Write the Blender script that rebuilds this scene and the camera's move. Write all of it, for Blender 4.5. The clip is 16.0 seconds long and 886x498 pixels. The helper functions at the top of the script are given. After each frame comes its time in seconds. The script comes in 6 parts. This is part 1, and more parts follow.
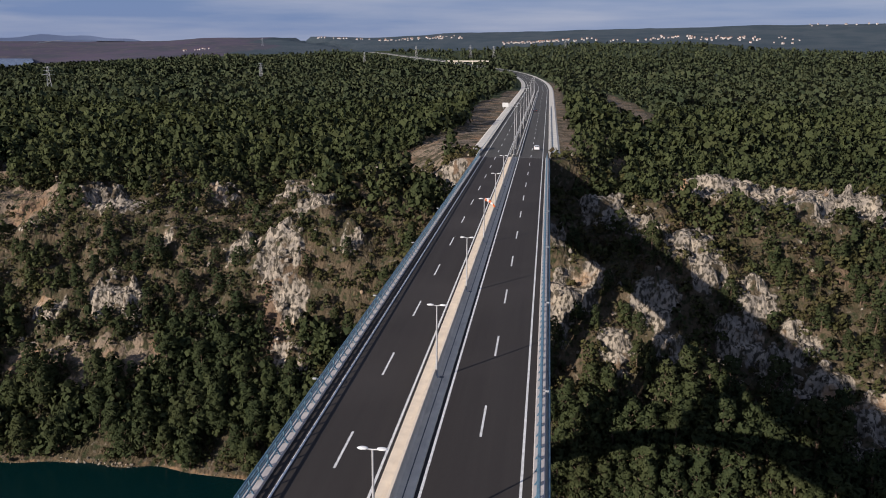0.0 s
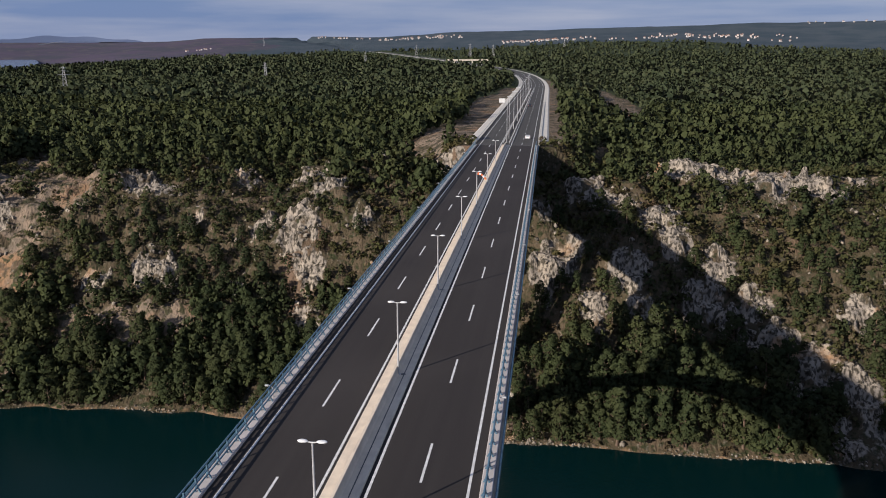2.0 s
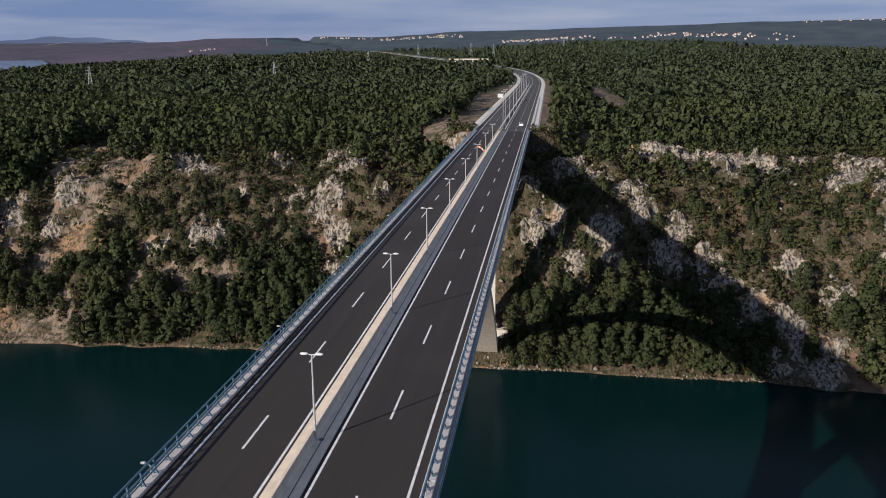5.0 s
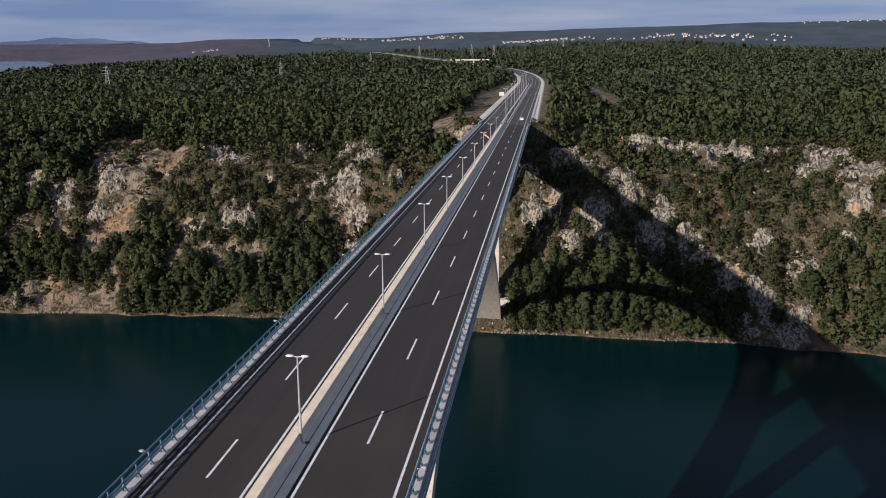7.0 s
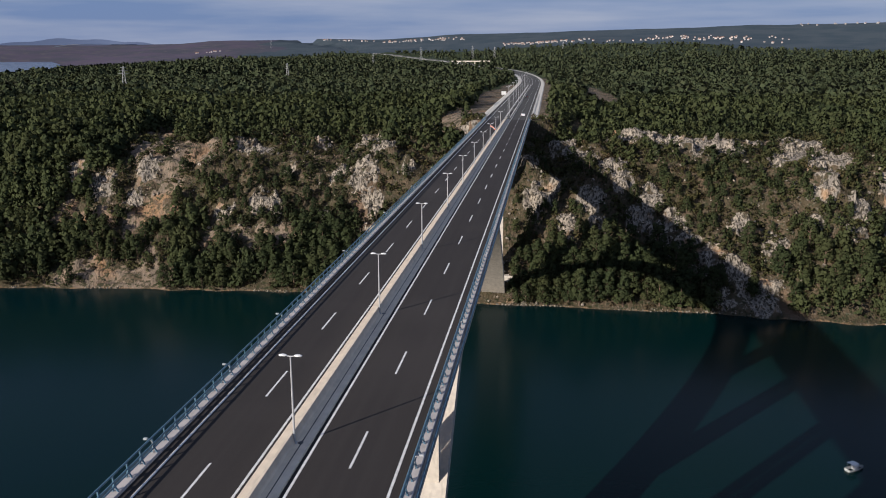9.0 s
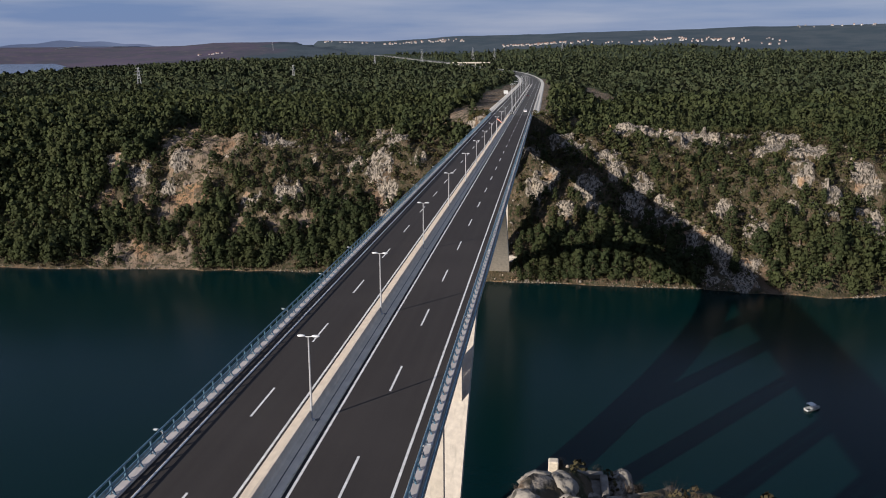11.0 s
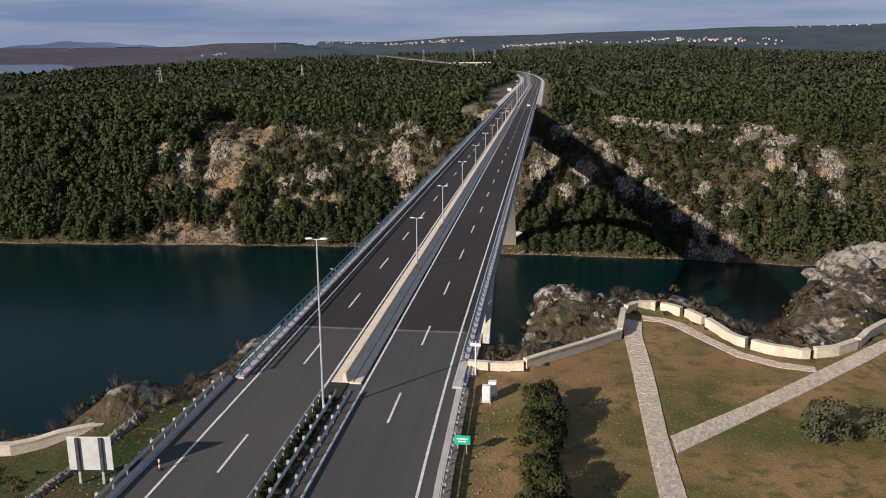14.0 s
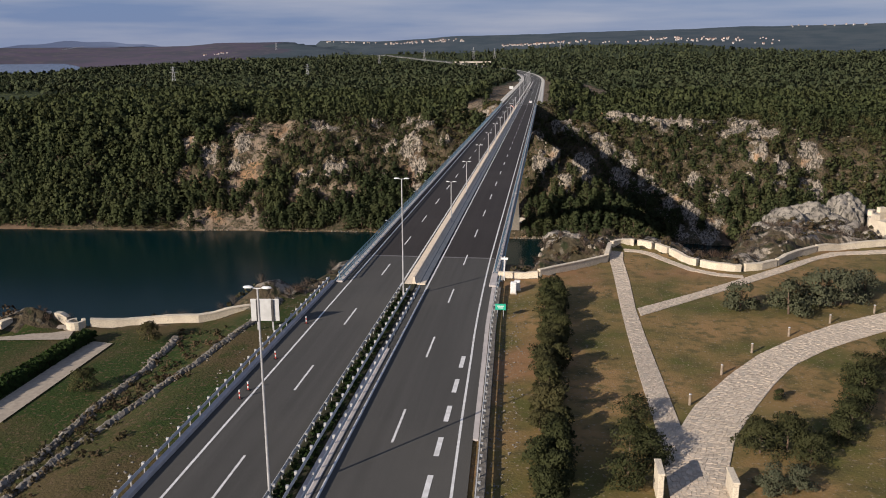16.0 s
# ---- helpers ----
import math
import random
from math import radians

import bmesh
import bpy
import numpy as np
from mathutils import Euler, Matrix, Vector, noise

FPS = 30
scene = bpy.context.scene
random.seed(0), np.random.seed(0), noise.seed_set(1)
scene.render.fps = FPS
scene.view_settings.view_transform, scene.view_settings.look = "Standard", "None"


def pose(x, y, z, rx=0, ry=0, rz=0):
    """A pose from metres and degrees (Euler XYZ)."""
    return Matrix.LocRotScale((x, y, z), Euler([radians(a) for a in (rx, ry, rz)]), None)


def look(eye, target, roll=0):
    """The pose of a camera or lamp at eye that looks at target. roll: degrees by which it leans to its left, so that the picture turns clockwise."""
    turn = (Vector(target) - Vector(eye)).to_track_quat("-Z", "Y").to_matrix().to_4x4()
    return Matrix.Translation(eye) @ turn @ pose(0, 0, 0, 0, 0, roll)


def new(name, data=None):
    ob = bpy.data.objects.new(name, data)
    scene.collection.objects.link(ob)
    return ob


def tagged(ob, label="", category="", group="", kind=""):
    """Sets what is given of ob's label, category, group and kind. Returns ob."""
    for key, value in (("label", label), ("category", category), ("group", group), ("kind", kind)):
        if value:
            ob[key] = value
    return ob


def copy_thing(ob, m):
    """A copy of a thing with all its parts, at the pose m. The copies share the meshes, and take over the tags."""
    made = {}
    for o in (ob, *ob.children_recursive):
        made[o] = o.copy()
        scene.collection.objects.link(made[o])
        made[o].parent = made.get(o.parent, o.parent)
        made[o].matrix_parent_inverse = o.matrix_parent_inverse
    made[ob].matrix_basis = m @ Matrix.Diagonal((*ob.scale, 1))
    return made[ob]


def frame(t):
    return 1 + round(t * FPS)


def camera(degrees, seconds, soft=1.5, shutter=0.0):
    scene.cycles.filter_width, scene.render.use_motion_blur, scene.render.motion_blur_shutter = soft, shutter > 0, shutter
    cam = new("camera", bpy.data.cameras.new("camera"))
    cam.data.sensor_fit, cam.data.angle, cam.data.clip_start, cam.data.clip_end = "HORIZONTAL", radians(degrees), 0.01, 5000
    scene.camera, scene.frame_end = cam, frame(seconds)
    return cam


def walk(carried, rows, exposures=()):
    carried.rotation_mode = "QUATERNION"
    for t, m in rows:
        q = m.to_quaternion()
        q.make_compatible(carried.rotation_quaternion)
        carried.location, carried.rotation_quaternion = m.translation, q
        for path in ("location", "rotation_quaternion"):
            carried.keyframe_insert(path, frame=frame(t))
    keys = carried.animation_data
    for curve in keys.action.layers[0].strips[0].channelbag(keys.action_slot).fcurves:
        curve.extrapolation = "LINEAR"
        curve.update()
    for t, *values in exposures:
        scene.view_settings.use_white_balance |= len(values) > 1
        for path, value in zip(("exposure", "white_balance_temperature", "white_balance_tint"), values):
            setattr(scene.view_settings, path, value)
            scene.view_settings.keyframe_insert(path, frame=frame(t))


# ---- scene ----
cam = camera(57.0, 16.0, 1.0)
PATH = [
    (0.0, (10.150, -6.207, 95.032), (-2.020, 90.217, 71.490), 0.23),
    (1.0, (12.156, -20.585, 94.945), (-0.081, 75.820, 71.358), 0.05),
    (2.0, (14.099, -35.607, 94.886), (1.800, 60.779, 71.257), -0.07),
    (3.0, (15.935, -51.240, 94.855), (3.579, 45.130, 71.189), -0.14),
    (4.0, (17.442, -67.307, 94.849), (5.039, 29.052, 71.162), -0.19),
    (5.0, (18.432, -83.627, 94.861), (5.996, 12.730, 71.181), -0.24),
    (6.0, (19.025, -100.140, 94.862), (6.571, -3.777, 71.216), -0.28),
    (7.0, (19.411, -116.814, 94.821), (6.957, -20.437, 71.233), -0.26),
    (8.0, (19.662, -133.566, 94.718), (7.223, -37.168, 71.210), -0.19),
    (9.0, (19.728, -150.264, 94.549), (7.314, -53.838, 71.139), -0.14),
    (10.0, (19.578, -166.808, 94.324), (7.194, -70.353, 71.020), -0.15),
    (11.0, (19.273, -183.257, 94.101), (6.921, -86.776, 70.889), -0.20),
    (12.0, (18.899, -199.704, 93.952), (6.574, -103.208, 70.788), -0.25),
    (13.0, (18.490, -216.262, 93.900), (6.191, -119.761, 70.739), -0.26),
    (14.0, (18.035, -233.054, 93.923), (5.772, -136.555, 70.741), -0.27),
    (15.0, (17.523, -250.186, 94.003), (5.313, -153.687, 70.790), -0.27),
    (16.0, (16.952, -267.679, 94.135), (4.815, -171.179, 70.887), -0.27),
]
walk(cam, [(t, look(eye, target, roll)) for t, eye, target, roll in PATH], [(0.0, 0.08, 6200, 16), (9.0, 0.05, 6080, 14), (16.0, 0.06, 6500, 15)])

# ---- light ----
SUN_WAY = Vector((0.64, 0.768, -0.39)).normalized()      # the way the sunlight travels
world = bpy.data.worlds.new("world")
scene.world = world
world.use_nodes = True
wn, wl = world.node_tree.nodes, world.node_tree.links
sky = wn.new("ShaderNodeTexSky")
sky.sky_type = "NISHITA"
sky.sun_disc = False
sky.sun_elevation = math.asin(-SUN_WAY.z)
sky.sun_rotation = math.atan2(-SUN_WAY.x, -SUN_WAY.y)
sky.dust_density, sky.ozone_density = 0.6, 3.0
spot = wn.new("ShaderNodeTexCoord")
stretch = wn.new("ShaderNodeMapping")
stretch.inputs["Scale"].default_value = (1.6, 1.6, 16.0)
wl.new(spot.outputs["Generated"], stretch.inputs["Vector"])
veil = wn.new("ShaderNodeTexNoise")
veil.inputs["Scale"].default_value, veil.inputs["Detail"].default_value = 2.2, 7
wl.new(stretch.outputs[0], veil.inputs["Vector"])
veil_range = wn.new("ShaderNodeMapRange")
veil_range.inputs["From Min"].default_value, veil_range.inputs["From Max"].default_value = 0.38, 0.68
wl.new(veil.outputs["Fac"], veil_range.inputs["Value"])
cloud = wn.new("ShaderNodeMix")
cloud.data_type = "RGBA"
cloud.inputs["A"].default_value, cloud.inputs["B"].default_value = (2.0, 3.0, 5.4, 1), (4.5, 5.0, 6.5, 1)
wl.new(veil_range.outputs[0], cloud.inputs["Factor"])
cover = wn.new("ShaderNodeMix")
cover.data_type = "RGBA"
cover.inputs["Factor"].default_value = 0.8
wl.new(sky.outputs[0], cover.inputs["A"])
low = wn.new("ShaderNodeSeparateXYZ")
wl.new(spot.outputs["Generated"], low.inputs[0])
haze = wn.new("ShaderNodeMapRange")
for key, value in (("From Min", 0.0), ("From Max", 0.45), ("To Min", 1.53), ("To Max", 1.22)):
    haze.inputs[key].default_value = value
wl.new(low.outputs[2], haze.inputs["Value"])
lift = wn.new("ShaderNodeVectorMath")
lift.operation = "SCALE"
wl.new(cloud.outputs["Result"], lift.inputs[0])
wl.new(haze.outputs[0], lift.inputs["Scale"])
wl.new(lift.outputs[0], cover.inputs["B"])
wl.new(cover.outputs["Result"], wn["Background"].inputs[0])
wn["Background"].inputs[1].default_value = 0.053
sun = new("sun", bpy.data.lights.new("sun", "SUN"))
sun.data.energy, sun.data.angle, sun.data.color = 6.0, radians(0.53), (1.0, 0.91, 0.78)
sun.matrix_world = look((0, 0, 300), Vector((0, 0, 300)) + SUN_WAY)


# ---- materials ----
class Nodes:
    """A node material, built up step by step."""

    def __init__(self, name, rough=0.8, metal=0.0):
        self.m = bpy.data.materials.new(name)
        self.m.use_nodes = True
        self.n, self.l = self.m.node_tree.nodes, self.m.node_tree.links
        self.b = self.n["Principled BSDF"]
        self.b.inputs["Roughness"].default_value, self.b.inputs["Metallic"].default_value = rough, metal
        if rough >= 0.8:
            self.b.inputs["Specular IOR Level"].default_value = 0.15
        self.geo = self.n.new("ShaderNodeNewGeometry")

    def noise(self, scale, detail=6, squeeze=None):
        t = self.n.new("ShaderNodeTexNoise")
        t.inputs["Scale"].default_value, t.inputs["Detail"].default_value = scale, detail
        where = self.geo.outputs["Position"]
        if squeeze:
            k = self.n.new("ShaderNodeMapping")
            k.inputs["Scale"].default_value = squeeze
            self.l.new(where, k.inputs["Vector"])
            where = k.outputs[0]
        self.l.new(where, t.inputs["Vector"])
        return t.outputs["Fac"]

    def cells(self, scale, feature="DISTANCE_TO_EDGE", squeeze=None):
        t = self.n.new("ShaderNodeTexVoronoi")
        t.feature = feature
        t.inputs["Scale"].default_value = scale
        where = self.geo.outputs["Position"]
        if squeeze:
            k = self.n.new("ShaderNodeMapping")
            k.inputs["Scale"].default_value = squeeze
            self.l.new(where, k.inputs["Vector"])
            where = k.outputs[0]
        self.l.new(where, t.inputs["Vector"])
        return t.outputs["Distance"]

    def span(self, f, a, b, c=0.0, d=1.0):
        r = self.n.new("ShaderNodeMapRange")
        for key, v in zip(("From Min", "From Max", "To Min", "To Max"), (a, b, c, d)):
            r.inputs[key].default_value = v
        self.l.new(f, r.inputs["Value"])
        return r.outputs["Result"]

    def calc(self, op, a, b):
        k = self.n.new("ShaderNodeMath")
        k.operation = op
        for v, s in ((a, k.inputs[0]), (b, k.inputs[1])):
            if isinstance(v, (int, float)):
                s.default_value = v
            else:
                self.l.new(v, s)
        return k.outputs[0]

    def mix(self, f, a, b):
        x = self.n.new("ShaderNodeMix")
        x.data_type = "RGBA"
        self.l.new(f, x.inputs["Factor"])
        for v, s in ((a, x.inputs["A"]), (b, x.inputs["B"])):
            if isinstance(v, tuple):
                s.default_value = (*v, 1)
            else:
                self.l.new(v, s)
        return x.outputs["Result"]

    def island(self):
        return self.geo.outputs["Random Per Island"]

    def each(self):
        return self.n.new("ShaderNodeObjectInfo").outputs["Random"]

    def upward(self):
        k = self.n.new("ShaderNodeSeparateXYZ")
        self.l.new(self.geo.outputs["True Normal"], k.inputs[0])
        return k.outputs[2]

    def field(self, name):
        k = self.n.new("ShaderNodeAttribute")
        k.attribute_name = name
        return k.outputs["Fac"]

    def height(self):
        k = self.n.new("ShaderNodeSeparateXYZ")
        self.l.new(self.geo.outputs["Position"], k.inputs[0])
        return k.outputs[2]

    def done(self, color, bump=None, strength=0.3, distance=0.1):
        if isinstance(color, tuple):
            self.b.inputs["Base Color"].default_value = (*color, 1)
        else:
            self.l.new(color, self.b.inputs["Base Color"])
        if bump:
            k = self.n.new("ShaderNodeBump")
            k.inputs["Strength"].default_value, k.inputs["Distance"].default_value = strength, distance
            self.l.new(bump, k.inputs["Height"])
            self.l.new(k.outputs["Normal"], self.b.inputs["Normal"])
        return self.m


def plain(name, a, b, scale=1.0, rough=0.7, metal=0.0, bump=0.2, bscale=6.0, distance=0.03):
    k = Nodes(name, rough, metal)
    return k.done(k.mix(k.span(k.noise(scale), 0.35, 0.65), a, b), k.noise(bscale), bump, distance)


def asphalt_material(name, a, b, c):
    k = Nodes(name, 0.85)
    wear = k.mix(k.span(k.noise(1.0, 4, (0.9, 0.02, 1)), 0.35, 0.7), a, b)
    wear = k.mix(k.span(k.noise(0.045), 0.5, 0.75), wear, c)
    grain = k.span(k.noise(25, 3), 0.3, 0.7, 0.8, 1.2)
    x = k.n.new("ShaderNodeVectorMath")
    x.operation = "SCALE"
    k.l.new(wear, x.inputs[0])
    k.l.new(grain, x.inputs["Scale"])
    return k.done(x.outputs[0], k.noise(40, 2), 0.2, 0.01)


ASPHALT = asphalt_material("bridge_asphalt", (0.036, 0.0315, 0.029), (0.043, 0.038, 0.0345), (0.05, 0.044, 0.04))
ASPHALT_OLD = asphalt_material("older_asphalt", (0.064, 0.062, 0.056), (0.08, 0.077, 0.07), (0.09, 0.086, 0.076))
PAINT = plain("road_paint", (0.74, 0.73, 0.7), (0.56, 0.55, 0.52), 1.7, 0.6, bump=0.05)
JOINT = plain("joint_strip", (0.16, 0.15, 0.14), (0.11, 0.1, 0.1), 1.0)


def concrete_material(name, a, b, stain):
    k = Nodes(name, 0.85)
    c = k.mix(k.span(k.noise(0.9), 0.35, 0.65), a, b)
    c = k.mix(k.span(k.noise(1.2, 6, (1, 0.25, 0.25)), 0.55, 0.75), c, stain)
    return k.done(c, k.noise(14), 0.15, 0.02)


CONCRETE = concrete_material("concrete", (0.58, 0.52, 0.43), (0.48, 0.43, 0.36), (0.4, 0.36, 0.3))
SLAB = concrete_material("median_slab_concrete", (0.72, 0.62, 0.48), (0.63, 0.54, 0.42), (0.54, 0.46, 0.36))
KERB = concrete_material("kerb_concrete", (0.5, 0.46, 0.43), (0.42, 0.39, 0.37), (0.36, 0.33, 0.31))
STEEL_BLUE = plain("blue_painted_steel", (0.1, 0.19, 0.25), (0.065, 0.125, 0.175), 1.5, 0.45, 0.1)
GALVANISED = plain("galvanised_steel", (0.52, 0.52, 0.5), (0.4, 0.4, 0.39), 3.0, 0.5, 0.35)
POLE = plain("grey_pole_steel", (0.46, 0.46, 0.45), (0.36, 0.36, 0.36), 2.0, 0.5, 0.2)
LAMP_WHITE = plain("lamp_housing", (0.72, 0.72, 0.7), (0.6, 0.6, 0.58), 4.0, 0.4)
LAMP_GLASS = plain("lamp_glass", (0.5, 0.52, 0.52), (0.42, 0.44, 0.45), 4.0, 0.15)
DARK_STEEL = plain("dark_steel", (0.05, 0.05, 0.055), (0.09, 0.085, 0.08), 3.0, 0.5, 0.3)
WHITE_PAINT = plain("white_paint", (0.78, 0.77, 0.74), (0.66, 0.65, 0.62), 2.0, 0.5)
RED_PAINT = plain("red_paint", (0.55, 0.05, 0.03), (0.42, 0.04, 0.03), 4.0, 0.5)
ORANGE_CLOTH = plain("orange_cloth", (0.75, 0.2, 0.07), (0.6, 0.14, 0.05), 4.0, 0.8)
SIGN_TEAL = plain("green_sign_face", (0.02, 0.42, 0.27), (0.015, 0.34, 0.22), 3.0, 0.4)
BOARD_BACK = plain("sign_board_back", (0.62, 0.62, 0.6), (0.52, 0.52, 0.5), 1.5, 0.5, 0.2)
ROOF_TILE = plain("roof_tiles", (0.3, 0.15, 0.1), (0.2, 0.13, 0.1), 0.5, 0.8)
GLASS_DARK = plain("dark_glass", (0.02, 0.022, 0.025), (0.03, 0.032, 0.035), 2.0, 0.08)
RUBBER = plain("rubber", (0.02, 0.02, 0.02), (0.035, 0.034, 0.033), 6.0, 0.8)
CAR_WHITE = plain("white_car_paint", (0.75, 0.75, 0.74), (0.7, 0.7, 0.69), 1.0, 0.25)
CAR_DARK = plain("dark_car_paint", (0.03, 0.033, 0.037), (0.04, 0.042, 0.046), 1.0, 0.25)
SOIL = plain("dark_soil", (0.05, 0.045, 0.028), (0.03, 0.032, 0.016), 1.5, 0.95)
TIMBER = plain("weathered_timber", (0.3, 0.24, 0.18), (0.2, 0.16, 0.12), 3.0, 0.8)
BARK = plain("bark", (0.16, 0.11, 0.075), (0.09, 0.065, 0.05), 3.0, 0.95, bump=0.5)


def water_material():
    k = Nodes("river_water", 0.2)
    k.b.inputs["IOR"].default_value = 1.33
    k.b.inputs["Specular IOR Level"].default_value = 0.12
    c = k.mix(k.span(k.noise(0.012, 4), 0.35, 0.65), (0.0011, 0.0128, 0.0118), (0.0012, 0.0122, 0.0142))
    return k.done(c, k.noise(0.9, 5), 0.2, 0.15)


def rock_colour(k):
    """Pale limestone: grey and cream faces, dark streaks down the face, rust-coloured spots."""
    c = k.mix(k.span(k.noise(0.35), 0.35, 0.65), (0.36, 0.305, 0.235), (0.2, 0.175, 0.145))
    c = k.mix(k.span(k.noise(1.3, 9, (1, 0.7, 0.5)), 0.46, 0.58), c, (0.055, 0.048, 0.036))
    c = k.mix(k.span(k.noise(0.09), 0.6, 0.72), c, (0.34, 0.215, 0.12))
    return c


def rock_material():
    k = Nodes("limestone", 0.95)
    c = rock_colour(k)
    h = k.calc("ADD", k.noise(1.1, 10, (1, 0.6, 0.4)), k.calc("MULTIPLY", k.cells(0.9, squeeze=(1, 0.8, 0.35)), 0.6))
    return k.done(c, h, 0.9, 0.7)


def pale_rock_material():
    """Smooth pale limestone with grey weathering and dark cracks."""
    k = Nodes("pale_limestone", 0.95)
    c = k.mix(k.span(k.noise(0.5), 0.38, 0.62), (0.29, 0.26, 0.215), (0.19, 0.172, 0.145))
    c = k.mix(k.span(k.noise(1.6, 9, (1, 1, 0.4)), 0.5, 0.6), c, (0.07, 0.066, 0.055))
    return k.done(c, k.calc("ADD", k.noise(1.2, 10), k.cells(0.7, squeeze=(1, 1, 0.5))), 0.7, 0.5)


def karst_material():
    """Scrub soil with stones; limestone on the outcrops, reddish broken ground on the worn patches."""
    k = Nodes("karst_ground", 0.95)
    soil = k.mix(k.span(k.noise(0.12), 0.35, 0.65), (0.052, 0.043, 0.024), (0.1, 0.074, 0.047))
    soil = k.mix(k.span(k.noise(0.7, 8), 0.5, 0.62), soil, (0.028, 0.032, 0.014))
    soil = k.mix(k.span(k.noise(0.03), 0.6, 0.7), soil, (0.15, 0.1, 0.065))
    stones = k.span(k.noise(0.9, 9), 0.57, 0.64)
    grain = k.calc("ADD", k.calc("MULTIPLY", k.noise(0.16, 10), 2.6), -0.68)
    worn = k.mix(k.span(k.noise(0.3, 7), 0.4, 0.6), (0.215, 0.16, 0.113), (0.15, 0.118, 0.085))
    worn = k.mix(k.span(k.noise(0.06, 3), 0.52, 0.66), worn, (0.24, 0.145, 0.08))
    worn = k.mix(k.span(k.noise(0.5, 9), 0.53, 0.6), worn, (0.05, 0.047, 0.024))
    c = k.mix(k.span(k.calc("ADD", k.field("worn"), grain), 1.0, 1.15), soil, worn)
    shore = k.span(k.calc("ADD", k.height(), k.calc("MULTIPLY", k.noise(0.5, 5), -1.6)), -0.75, -0.35, 1.0, 0.0)
    c = k.mix(k.calc("MULTIPLY", shore, k.span(k.noise(0.16, 4), 0.42, 0.6)), c, (0.24, 0.15, 0.085))
    bare = k.calc("MAXIMUM", k.span(k.calc("ADD", k.field("rocky"), grain), 1.0, 1.12), k.calc("MULTIPLY", stones, 0.3))
    c = k.mix(bare, c, rock_colour(k))
    return k.done(c, k.calc("ADD", k.noise(0.9, 9), k.cells(0.8, squeeze=(1, 0.5, 0.4))), 0.85, 0.6)


def lawn_material():
    k = Nodes("thin_lawn", 0.95)
    c = k.mix(k.span(k.noise(0.11, 5), 0.38, 0.62), (0.09, 0.088, 0.024), (0.25, 0.155, 0.066))
    c = k.mix(k.span(k.noise(0.9, 8), 0.5, 0.66), c, (0.13, 0.1, 0.04))
    c = k.mix(k.span(k.noise(0.06, 4), 0.54, 0.66), c, (0.24, 0.135, 0.065))
    c = k.mix(k.span(k.noise(0.45, 11), 0.5, 0.85), c, (0.055, 0.055, 0.018))
    c = k.mix(k.span(k.noise(3.0, 6), 0.6, 0.68), c, (0.25, 0.2, 0.135))
    return k.done(c, k.noise(4.0, 8), 0.6, 0.12)


def canopy_material():
    """Wood seen from far: crowns run together."""
    k = Nodes("far_canopy", 0.9)
    c = k.mix(k.span(k.noise(0.02, 8), 0.35, 0.65), (0.028, 0.04, 0.014), (0.05, 0.06, 0.022))
    c = k.mix(k.span(k.noise(0.16, 6), 0.5, 0.65), c, (0.014, 0.02, 0.009))
    return k.done(c, k.noise(0.12, 8), 1.0, 4.0)


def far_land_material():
    """Distant heath and fields, their purple-brown tinted towards the blue of distance haze."""
    k = Nodes("hazed_heath", 0.95)
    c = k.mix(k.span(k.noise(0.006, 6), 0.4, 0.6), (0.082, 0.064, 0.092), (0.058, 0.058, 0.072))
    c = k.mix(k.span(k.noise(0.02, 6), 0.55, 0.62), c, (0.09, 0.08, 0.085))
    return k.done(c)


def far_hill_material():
    """Distant hillsides with thin scrub; aerial haze is mixed into their blue-grey base colours."""
    k = Nodes("hazed_hill_scrub", 0.95)
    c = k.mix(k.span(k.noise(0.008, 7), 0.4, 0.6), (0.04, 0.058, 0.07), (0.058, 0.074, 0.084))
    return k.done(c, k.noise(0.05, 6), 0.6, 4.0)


def green_lawn_material():
    k = Nodes("green_lawn", 0.95)
    c = k.mix(k.span(k.noise(0.09, 6), 0.42, 0.58), (0.025, 0.044, 0.008), (0.075, 0.057, 0.024))
    c = k.mix(k.span(k.noise(0.5, 7), 0.52, 0.64), c, (0.045, 0.05, 0.013))
    c = k.mix(k.span(k.noise(2.5, 7), 0.56, 0.64), c, (0.1, 0.07, 0.038))
    return k.done(c, k.noise(4.0, 8), 0.7, 0.15)


